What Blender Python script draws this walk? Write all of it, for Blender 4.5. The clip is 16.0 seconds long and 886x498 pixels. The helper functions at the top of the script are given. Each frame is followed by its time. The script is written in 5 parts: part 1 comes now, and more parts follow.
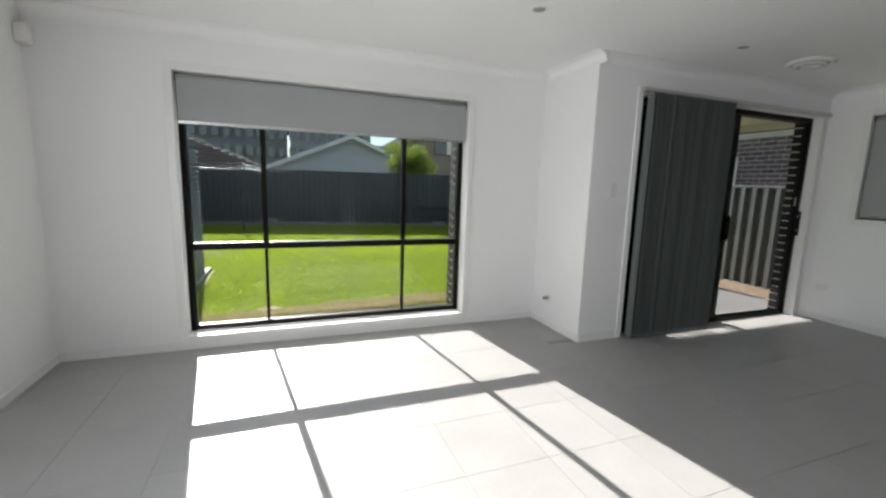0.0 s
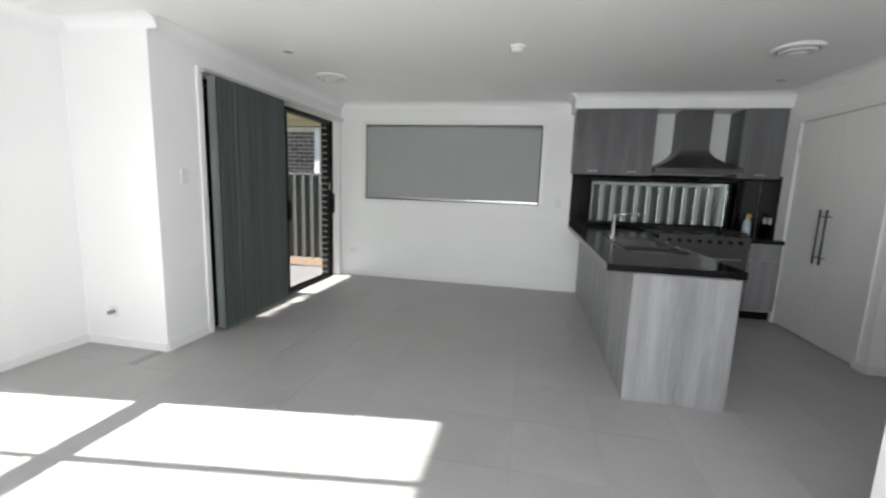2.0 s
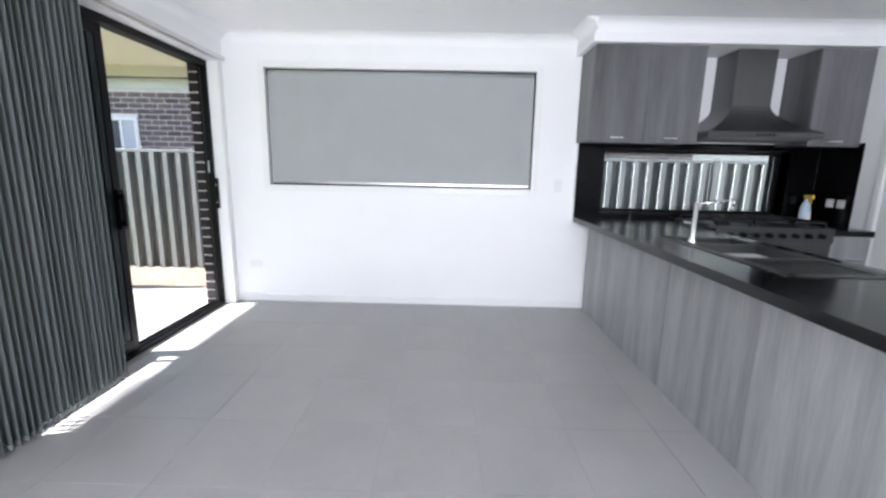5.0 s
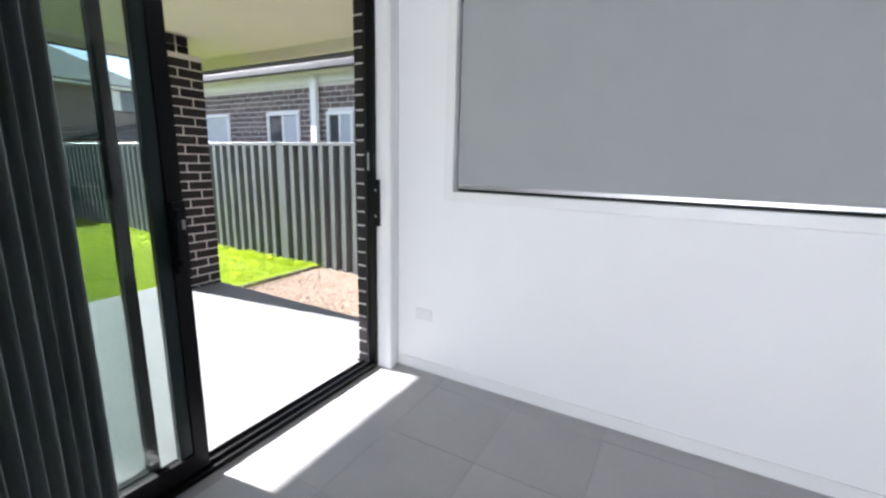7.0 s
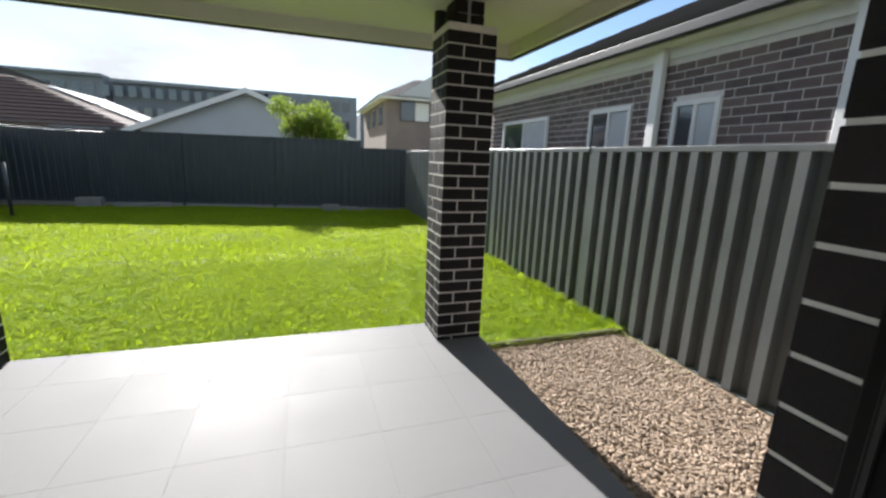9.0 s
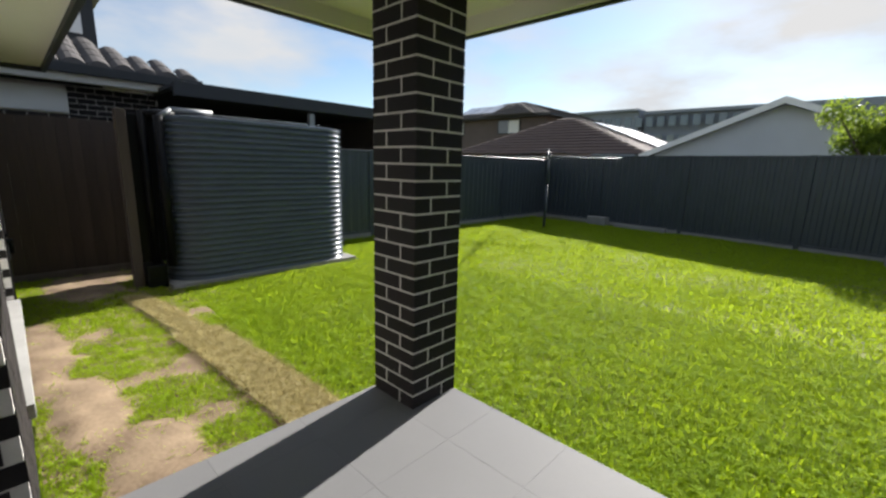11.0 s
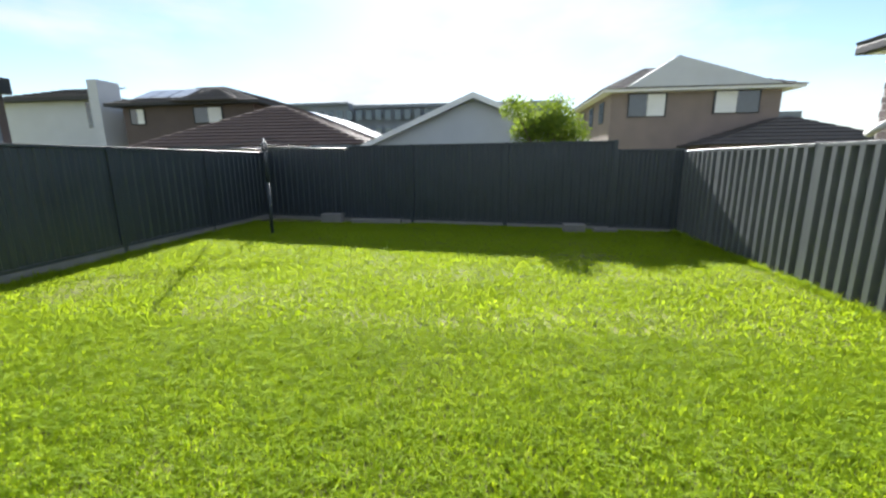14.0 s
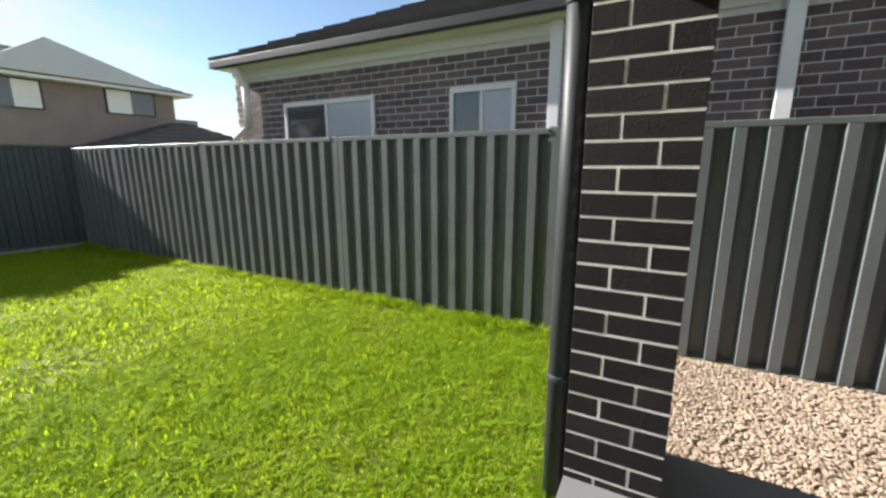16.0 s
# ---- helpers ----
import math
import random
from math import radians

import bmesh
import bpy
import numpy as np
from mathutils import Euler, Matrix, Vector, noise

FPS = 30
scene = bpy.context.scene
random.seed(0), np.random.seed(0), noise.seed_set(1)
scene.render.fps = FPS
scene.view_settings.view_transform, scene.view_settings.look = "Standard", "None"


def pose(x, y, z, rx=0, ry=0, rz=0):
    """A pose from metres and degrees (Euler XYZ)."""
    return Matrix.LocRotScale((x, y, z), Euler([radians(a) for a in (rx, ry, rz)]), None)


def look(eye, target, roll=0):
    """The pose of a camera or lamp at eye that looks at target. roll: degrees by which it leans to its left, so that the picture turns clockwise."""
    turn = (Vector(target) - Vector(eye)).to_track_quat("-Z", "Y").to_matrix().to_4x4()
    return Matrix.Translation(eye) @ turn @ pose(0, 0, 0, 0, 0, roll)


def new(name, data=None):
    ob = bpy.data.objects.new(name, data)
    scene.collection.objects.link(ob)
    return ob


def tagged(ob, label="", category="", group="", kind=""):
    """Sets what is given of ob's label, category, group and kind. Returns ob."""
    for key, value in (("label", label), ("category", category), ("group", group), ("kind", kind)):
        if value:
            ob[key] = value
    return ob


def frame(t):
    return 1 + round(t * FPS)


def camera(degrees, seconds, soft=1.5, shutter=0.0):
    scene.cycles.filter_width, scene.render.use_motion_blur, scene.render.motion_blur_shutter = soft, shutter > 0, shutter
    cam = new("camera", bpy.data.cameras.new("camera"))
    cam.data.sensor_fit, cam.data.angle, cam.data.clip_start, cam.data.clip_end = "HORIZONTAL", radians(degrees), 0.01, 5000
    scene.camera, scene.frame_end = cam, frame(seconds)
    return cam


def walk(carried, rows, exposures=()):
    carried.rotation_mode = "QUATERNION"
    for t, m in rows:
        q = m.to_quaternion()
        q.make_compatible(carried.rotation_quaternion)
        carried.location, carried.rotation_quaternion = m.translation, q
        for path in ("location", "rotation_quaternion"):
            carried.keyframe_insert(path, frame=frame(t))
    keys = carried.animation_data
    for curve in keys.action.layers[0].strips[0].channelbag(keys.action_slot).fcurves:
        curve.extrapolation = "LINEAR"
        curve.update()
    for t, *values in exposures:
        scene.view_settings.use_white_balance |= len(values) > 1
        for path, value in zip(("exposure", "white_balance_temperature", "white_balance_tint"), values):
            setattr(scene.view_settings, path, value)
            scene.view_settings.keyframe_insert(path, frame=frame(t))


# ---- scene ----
# ---- camera ----
cam = camera(93.6, 16.0, soft=2.6, shutter=0.0)
PATH = [
    (0, (-2.384, -2.87, 1.341), (-1.684, -1.021, 1.037), 1.7),
    (0.5, (-2.525, -2.737, 1.359), (-1.268, -1.21, 1.065), 1.6),
    (1, (-2.598, -2.681, 1.372), (-0.972, -1.553, 1.078), 1.7),
    (1.5, (-2.611, -2.659, 1.359), (-0.773, -1.928, 1.066), 2.0),
    (2, (-2.572, -2.653, 1.343), (-0.635, -2.262, 1.04), 2.0),
    (2.5, (-2.391, -2.605, 1.334), (-0.42, -2.481, 1.018), 1.8),
    (3, (-2.135, -2.533, 1.327), (-0.165, -2.631, 0.993), 1.5),
    (5.5, (-0.385, -1.919, 1.284), (1.568, -1.787, 0.87), 0.8),
    (6, (0.098, -1.822, 1.299), (2.009, -1.417, 0.87), 1.0),
    (6.5, (0.562, -1.608, 1.297), (2.406, -0.955, 0.881), 1.5),
    (7, (1.009, -1.456, 1.28), (2.716, -0.499, 0.869), 1.4),
    (7.5, (1.402, -1.209, 1.284), (2.934, 0.009, 0.872), 1.8),
    (8, (1.731, -0.91, 1.308), (3.04, 0.545, 0.893), 1.8),
    (8.5, (2.045, -0.555, 1.306), (3.052, 1.124, 0.897), 1.8),
    (9, (2.295, -0.111, 1.325), (2.92, 1.735, 0.90), 2.2),
    (9.5, (2.405, 0.30, 1.326), (2.507, 2.256, 0.919), 1.6),
    (10, (2.408, 0.687, 1.335), (1.893, 2.581, 0.943), 2.0),
    (10.2, (2.375, 0.82, 1.343), (1.624, 2.631, 0.944), 2.1),
    (12.3, (1.545, 1.746, 1.272), (-0.059, 2.897, 0.953), 0.9),
    (12.5, (1.491, 1.831, 1.254), (-0.029, 3.093, 0.94), 0.6),
    (13, (1.376, 2.077, 1.238), (0.162, 3.629, 0.894), -0.2),
    (13.5, (1.307, 2.352, 1.24), (0.545, 4.161, 0.858), -0.4),
    (14, (1.313, 2.575, 1.318), (1.059, 4.515, 0.904), -0.5),
    (14.5, (1.271, 2.646, 1.328), (1.535, 4.58, 0.891), -1.1),
    (15, (1.275, 2.705, 1.286), (2.08, 4.481, 0.841), -1.0),
    (15.5, (1.401, 2.765, 1.219), (2.725, 4.203, 0.793), -0.1),
    (16, (1.689, 2.756, 1.224), (3.41, 3.69, 0.816), -0.2),
]
walk(cam, [(t, look(eye, target, roll)) for t, eye, target, roll in PATH],
     [(0.0, 1.75, 6550, 10), (1.0, 2.2, 6500, 10), (1.5, 2.45, 6550, 10.5), (2.2, 2.75, 6500, 11), (3.2, 3.15, 6300, 13), (5.5, 3.6, 6050, 16), (6.5, 3.4, 6050, 16),
      (7.0, 3.2, 6050, 16), (7.5, 2.9, 6050, 16), (8.0, 2.55, 6100, 14), (8.6, 2.1, 6250, 13), (9.2, 1.7, 6350, 11), (10.2, 1.52, 6500, 11), (12.3, 1.8, 6500, 10),
      (13.2, 2.05, 6250, 10), (14.2, 1.9, 6350, 10), (16.0, 1.82, 6500, 10)])

# ---- world, sun, light ----
SUN = Vector((-0.25, 1.75, 1.0)).normalized()
world = bpy.data.worlds.new("sky")
scene.world = world
world.use_nodes = True
wt = world.node_tree
wt.nodes.clear()
wo = wt.nodes.new("ShaderNodeOutputWorld")
wb = wt.nodes.new("ShaderNodeBackground")
sky = wt.nodes.new("ShaderNodeTexSky")
sky.sky_type = 'NISHITA'
sky.sun_disc = False
sky.sun_elevation = math.asin(SUN.z)
sky.sun_rotation = math.atan2(SUN.x, SUN.y)
sky.air_density, sky.dust_density, sky.ozone_density = 1.0, 0.2, 2.0
wc = wt.nodes.new("ShaderNodeTexCoord")
wm = wt.nodes.new("ShaderNodeMapping")
wm.inputs["Scale"].default_value = (1.0, 1.0, 2.6)
wn = wt.nodes.new("ShaderNodeTexNoise")
wn.inputs["Scale"].default_value = 2.3
wn.inputs["Detail"].default_value = 7.0
wn.inputs["Roughness"].default_value = 0.52
wr = wt.nodes.new("ShaderNodeValToRGB")
wr.color_ramp.elements[0].position, wr.color_ramp.elements[1].position = 0.42, 0.62
wx = wt.nodes.new("ShaderNodeMix")
wx.data_type = 'RGBA'
wn2 = wt.nodes.new("ShaderNodeTexNoise")
wn2.inputs["Scale"].default_value, wn2.inputs["Detail"].default_value = 5.0, 6.0
wr2 = wt.nodes.new("ShaderNodeValToRGB")
wr2.color_ramp.elements[0].position, wr2.color_ramp.elements[1].position = 0.36, 0.60
wr2.color_ramp.elements[0].color, wr2.color_ramp.elements[1].color = (0.90, 0.95, 1.0, 1), (1.0, 1.0, 1.0, 1)
wg = wt.nodes.new("ShaderNodeVectorMath")
wg.operation = 'SCALE'
wg.inputs["Scale"].default_value = 5.4
wl = wt.links
wl.new(wc.outputs["Generated"], wm.inputs["Vector"])
wl.new(wm.outputs["Vector"], wn.inputs["Vector"])
wl.new(wn.outputs["Fac"], wr.inputs["Fac"])
wl.new(wr.outputs["Color"], wx.inputs[0])
wl.new(wm.outputs["Vector"], wn2.inputs["Vector"])
wl.new(wn2.outputs["Fac"], wr2.inputs["Fac"])
wl.new(wr2.outputs["Color"], wg.inputs[0])
wl.new(wg.outputs[0], wx.inputs[7])
wl.new(sky.outputs["Color"], wx.inputs[6])
wl.new(wx.outputs[2], wb.inputs["Color"])
wb.inputs["Strength"].default_value = 0.050
wl.new(wb.outputs["Background"], wo.inputs["Surface"])

sun = new("sun", bpy.data.lights.new("sun", 'SUN'))
sun.data.energy, sun.data.angle, sun.data.color = 4.3, radians(0.53), (1.0, 0.96, 0.90)
sun.matrix_world = look(SUN * 30, (0, 0, 0))

# added fill light for the dim room, set in an unseen side window
wl_ = bpy.data.lights.new("side_fill_light", 'AREA')
wl_.shape, wl_.size, wl_.size_y, wl_.energy, wl_.color = 'RECTANGLE', 1.85, 1.35, 17.0, (0.95, 0.98, 1.0)
new("side_fill_light", wl_).matrix_world = look((-3.945, -2.5, 1.35), (0.0, -2.5, 1.35))

# ---- materials ----
def mat(name, base, rough=0.6, metal=0.0, vary=0.08, scale=6.0, bump=0.0, bscale=60.0, stretch=(1, 1, 1),
        second=None, obj=0.0, island=0.0, spec=0.5, coat=0.0, detail=5.0):
    """Procedural surface: base colour varied at two scales, fine relief, varied gloss."""
    m = bpy.data.materials.new(name)
    m.use_nodes = True
    nt = m.node_tree
    n, l = nt.nodes, nt.links
    p = n["Principled BSDF"]
    p.inputs["Metallic"].default_value = metal
    p.inputs["Specular IOR Level"].default_value = spec
    p.inputs["Coat Weight"].default_value = coat
    tc = n.new("ShaderNodeTexCoord")
    mp = n.new("ShaderNodeMapping")
    mp.inputs["Scale"].default_value = stretch
    l.new(tc.outputs["Object"], mp.inputs["Vector"])
    if obj:
        oi, sc, ad = n.new("ShaderNodeObjectInfo"), n.new("ShaderNodeMath"), n.new("ShaderNodeVectorMath")
        sc.operation = 'MULTIPLY'
        sc.inputs[1].default_value = 41.0
        l.new(oi.outputs["Random"], sc.inputs[0])
        l.new(mp.outputs["Vector"], ad.inputs[0])
        l.new(sc.outputs[0], ad.inputs[1])
        mp = ad
    big = n.new("ShaderNodeTexNoise")
    big.inputs["Scale"].default_value, big.inputs["Detail"].default_value = scale, detail
    fine = n.new("ShaderNodeTexNoise")
    fine.inputs["Scale"].default_value, fine.inputs["Detail"].default_value = bscale, 3.0
    l.new(mp.outputs["Vector"], big.inputs["Vector"])
    l.new(mp.outputs["Vector"], fine.inputs["Vector"])
    add = n.new("ShaderNodeMath")
    add.operation = 'MULTIPLY_ADD'
    l.new(fine.outputs["Fac"], add.inputs[0])
    add.inputs[1].default_value = 0.35
    l.new(big.outputs["Fac"], add.inputs[2])
    last = add
    if obj or island:
        if obj:
            src, out, amt = n.new("ShaderNodeObjectInfo"), "Random", obj
        else:
            src, out, amt = n.new("ShaderNodeNewGeometry"), "Random Per Island", island
        more = n.new("ShaderNodeMath")
        more.operation = 'MULTIPLY_ADD'
        l.new(src.outputs[out], more.inputs[0])
        more.inputs[1].default_value = amt
        l.new(add.outputs[0], more.inputs[2])
        last = more
    mr = n.new("ShaderNodeMapRange")
    mr.inputs["From Min"].default_value = 0.4
    mr.inputs["From Max"].default_value = 0.95 + obj + island
    l.new(last.outputs[0], mr.inputs["Value"])
    mx = n.new("ShaderNodeMix")
    mx.data_type = 'RGBA'
    b2 = second or tuple(min(1.0, c * (1 + vary)) for c in base)
    b1 = base if second else tuple(c * (1 - vary) for c in base)
    mx.inputs[6].default_value = (*b1, 1)
    mx.inputs[7].default_value = (*b2, 1)
    l.new(mr.outputs["Result"], mx.inputs[0])
    l.new(mx.outputs[2], p.inputs["Base Color"])
    rr = n.new("ShaderNodeMapRange")
    rr.inputs["To Min"].default_value = max(0.02, rough - 0.08)
    rr.inputs["To Max"].default_value = min(1.0, rough + 0.08)
    l.new(big.outputs["Fac"], rr.inputs["Value"])
    l.new(rr.outputs["Result"], p.inputs["Roughness"])
    if bump:
        bp = n.new("ShaderNodeBump")
        bp.inputs["Strength"].default_value = bump
        bp.inputs["Distance"].default_value = 0.004
        l.new(fine.outputs["Fac"], bp.inputs["Height"])
        l.new(bp.outputs["Normal"], p.inputs["Normal"])
    return m


def glass_mat(name, tint, ior=1.5):
    m = bpy.data.materials.new(name)
    m.use_nodes = True
    n, l = m.node_tree.nodes, m.node_tree.links
    n.remove(n["Principled BSDF"])
    out = n["Material Output"]
    tr, gl, fr, mx = (n.new("ShaderNodeBsdfTransparent"), n.new("ShaderNodeBsdfGlossy"), n.new("ShaderNodeFresnel"), n.new("ShaderNodeMixShader"))
    tr.inputs["Color"].default_value = (*tint, 1)
    gl.inputs["Roughness"].default_value = 0.02
    fr.inputs["IOR"].default_value = ior
    l.new(fr.outputs[0], mx.inputs[0])
    l.new(tr.outputs[0], mx.inputs[1])
    l.new(gl.outputs[0], mx.inputs[2])
    l.new(mx.outputs[0], out.inputs["Surface"])
    return m


def leaf_mat(name, c1, c2, glow, through_share=0.45, scale=1.2, island=0.6):
    """Thin leaves or blades: diffuse with light let through."""
    m = mat(name, c1, 0.55, second=c2, scale=scale, bscale=14, island=island, spec=0.06)
    n, l = m.node_tree.nodes, m.node_tree.links
    p, out = n["Principled BSDF"], n["Material Output"]
    t, mx = n.new("ShaderNodeBsdfTranslucent"), n.new("ShaderNodeMixShader")
    t.inputs["Color"].default_value = (*glow, 1)
    mx.inputs[0].default_value = through_share
    l.new(p.outputs[0], mx.inputs[1])
    l.new(t.outputs[0], mx.inputs[2])
    l.new(mx.outputs[0], out.inputs["Surface"])
    return m


M = dict(
    wall=mat("white_wall_paint", (0.86, 0.86, 0.86), 0.55, vary=0.02, scale=1.5, bump=0.06, bscale=220),
    ceiling=mat("white_ceiling_paint", (0.88, 0.88, 0.88), 0.7, vary=0.02, scale=1.2, bump=0.05, bscale=200),
    trim=mat("white_gloss_trim", (0.82, 0.82, 0.81), 0.35, vary=0.02, scale=3),
    tile=mat("pale_grey_floor_tile", (0.35, 0.347, 0.345), 0.40, vary=0.09, scale=3.2, bump=0.05, bscale=40, obj=0.18),
    grout=mat("grey_grout", (0.30, 0.295, 0.29), 0.85, vary=0.1),
    black=mat("black_powder_coat", (0.004, 0.004, 0.0043), 0.42, vary=0.15, scale=8, bump=0.03, bscale=300, spec=0.16),
    tealblack=mat("dark_green_black_coat", (0.006, 0.014, 0.014), 0.35, vary=0.15, scale=8, spec=0.3),
    rubber=mat("black_rubber", (0.015, 0.015, 0.015), 0.7),
    glass=glass_mat("clear_glass", (0.95, 0.97, 0.96)),
    windowglass=glass_mat("pale_tinted_glass", (0.86, 0.90, 0.90)),
    doorglass=glass_mat("grey_tinted_glass", (0.72, 0.77, 0.75)),
    blind=mat("grey_blind_fabric", (0.36, 0.375, 0.375), 0.8, vary=0.04, scale=4, bump=0.1, bscale=500),
    # tone differs from slat to slat in place of the pleats' shading
    vslat=mat("dark_grey_blind_slat", (0.13, 0.145, 0.142), 0.75, vary=0.2, scale=3, bump=0.1, bscale=400, obj=0.6),
    alu=mat("silver_aluminium", (0.62, 0.62, 0.62), 0.32, metal=0.9, vary=0.05),
    steel=mat("brushed_stainless_steel", (0.14, 0.14, 0.14), 0.40, metal=1.0, vary=0.06, scale=2, bump=0.06, bscale=80, stretch=(1, 12, 1)),
    chrome=mat("chrome", (0.75, 0.75, 0.75), 0.07, metal=1.0, vary=0.02),
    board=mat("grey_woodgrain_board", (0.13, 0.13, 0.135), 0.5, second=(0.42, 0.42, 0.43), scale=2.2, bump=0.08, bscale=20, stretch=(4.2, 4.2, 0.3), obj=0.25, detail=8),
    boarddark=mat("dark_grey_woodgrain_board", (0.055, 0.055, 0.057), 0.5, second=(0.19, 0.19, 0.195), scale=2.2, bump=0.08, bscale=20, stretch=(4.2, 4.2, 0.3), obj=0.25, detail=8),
    stone=mat("black_stone_top", (0.006, 0.006, 0.0065), 0.16, spec=0.32, vary=0.4, scale=30, bscale=200),
    splash=mat("black_gloss_splashback", (0.003, 0.003, 0.0035), 0.10, spec=0.22, vary=0.1),
    cast=mat("black_cast_iron", (0.012, 0.012, 0.012), 0.55, vary=0.2, bump=0.1),
    plastic=mat("white_plastic", (0.78, 0.78, 0.77), 0.35, vary=0.02),
    bottle=mat("pale_blue_bottle", (0.55, 0.68, 0.78), 0.3, vary=0.05),
    yellow=mat("yellow_plastic", (0.75, 0.50, 0.05), 0.35, vary=0.05),
    brick=mat("charcoal_brick", (0.005, 0.0044, 0.0047), 0.75, spec=0.3, second=(0.023, 0.018, 0.0188), scale=9, bump=0.5, bscale=120, obj=0.5),
    brickstuff=mat("charcoal_brickwork", (0.005, 0.0044, 0.0047), 0.75, spec=0.3, second=(0.023, 0.018, 0.0188), scale=9, bump=0.5, bscale=120, island=0.5),
    mortar=mat("pale_mortar", (0.66, 0.63, 0.60), 0.9, vary=0.10, scale=14, bump=0.4, bscale=150),
    nbrick=mat("brown_brick", (0.062, 0.050, 0.050), 0.8, second=(0.20, 0.15, 0.138), scale=9, bump=0.4, bscale=120, obj=0.7),
    nbrickstuff=mat("brown_brickwork", (0.062, 0.050, 0.050), 0.8, second=(0.20, 0.15, 0.138), scale=9, bump=0.4, bscale=120, island=0.7),
    slab=mat("pale_patio_tile", (0.16, 0.16, 0.163), 0.64, spec=0.22, vary=0.06, scale=1.6, bump=0.06, bscale=90, obj=0.03),
    stepbrick=mat("grey_step_brick", (0.15, 0.147, 0.146), 0.8, second=(0.22, 0.215, 0.212), scale=8, bump=0.4, bscale=110, obj=0.4),
    concrete=mat("grey_concrete", (0.24, 0.235, 0.225), 0.8, vary=0.15, scale=5, bump=0.3, bscale=90),
    soffit=mat("cream_soffit_board", (0.68, 0.66, 0.56), 0.7, vary=0.03, scale=1.5),
    fascia=mat("dark_grey_fascia", (0.036, 0.039, 0.043), 0.5, vary=0.1, spec=0.25),
    # fence steel in two tones: lighter for lit runs, darkened for shaded ones
    sidefence=mat("lit_grey_steel", (0.122, 0.134, 0.137), 0.38, vary=0.12, scale=2.2, bump=0.05, bscale=40),
    fence=mat("shade_dark_grey_steel", (0.040, 0.051, 0.062), 0.40, vary=0.12, scale=2.2, bump=0.05, bscale=40),
    tank=mat("charcoal_tank_steel", (0.080, 0.097, 0.125), 0.23, vary=0.12, scale=3, bump=0.03, bscale=50),
    timber=mat("dark_brown_timber", (0.030, 0.021, 0.016), 0.75, second=(0.070, 0.048, 0.037), scale=4, bump=0.3, bscale=40, stretch=(5, 5, 0.5), obj=0.4),
    sleeper=mat("weathered_timber_edging", (0.12, 0.10, 0.085), 0.85, vary=0.25, scale=6, bump=0.4, bscale=50),
    soil=mat("lawn_soil", (0.095, 0.108, 0.024), 0.95, second=(0.19, 0.20, 0.04), scale=2.2, bump=0.7, bscale=35),
    dirt=mat("sandy_dirt", (0.13, 0.085, 0.05), 0.95, second=(0.28, 0.205, 0.13), scale=4, bump=0.8, bscale=40),
    turf=mat("dry_turf", (0.15, 0.12, 0.055), 0.95, second=(0.36, 0.30, 0.15), scale=14, bump=0.9, bscale=60),
    pebble=mat("tan_pebble", (0.20, 0.145, 0.105), 0.85, second=(0.47, 0.37, 0.28), scale=3, bump=0.2, bscale=60, island=0.9),
    grass=leaf_mat("lawn_grass", (0.115, 0.195, 0.013), (0.245, 0.335, 0.024), (0.51, 0.66, 0.024), 0.46, scale=6.0, island=0.36),
    strawgrass=leaf_mat("dry_grass", (0.32, 0.27, 0.12), (0.55, 0.48, 0.26), (0.5, 0.43, 0.18), 0.4),
    leaf=leaf_mat("tree_leaf", (0.06, 0.11, 0.02), (0.13, 0.19, 0.04), (0.28, 0.38, 0.04), 0.4),
    bark=mat("brown_bark", (0.10, 0.075, 0.055), 0.9, vary=0.3, bump=0.5, scale=12),
    white_ext=mat("white_exterior_paint", (0.74, 0.74, 0.73), 0.5, vary=0.04, scale=2),
    grey_ext=mat("pale_grey_render", (0.52, 0.54, 0.57), 0.8, vary=0.05, scale=1.2, bump=0.1),
    tan_ext=mat("tan_brick_render", (0.23, 0.185, 0.165), 0.85, vary=0.12, scale=1.0, bump=0.1),
    brown_ext=mat("dark_brown_brick", (0.11, 0.085, 0.078), 0.85, vary=0.15, scale=1.0, bump=0.1),
    roof=mat("grey_roof_tile", (0.085, 0.079, 0.078), 0.8, spec=0.25, vary=0.18, scale=2.5, bump=0.2, bscale=30, island=0.25),
    roofbrown=mat("brown_roof_tile", (0.125, 0.094, 0.086), 0.8, spec=0.25, vary=0.18, scale=2.5, bump=0.2, bscale=30, island=0.25),
    # pale metal base puts the bright sky reflection into the panels' colour
    solar=mat("solar_panel_sky_sheen", (0.34, 0.36, 0.40), 0.16, metal=0.85, vary=0.1, coat=0.6),
    winglass=mat("dark_window_glass", (0.05, 0.06, 0.07), 0.06, vary=0.1, coat=1.0),
    curtain=mat("pale_curtain", (0.42, 0.45, 0.48), 0.35, vary=0.05, coat=0.6),
    hill=mat("hazy_far_block", (0.20, 0.23, 0.27), 0.9, vary=0.15, scale=0.15),
    galv=mat("galvanised_steel", (0.26, 0.27, 0.28), 0.55, metal=0.4, vary=0.1),
)


# ---- builders ----
def origin(ob):
    p = Vector((0, 0, 0))
    while ob is not None:
        p += ob.location
        ob = ob.parent
    return p


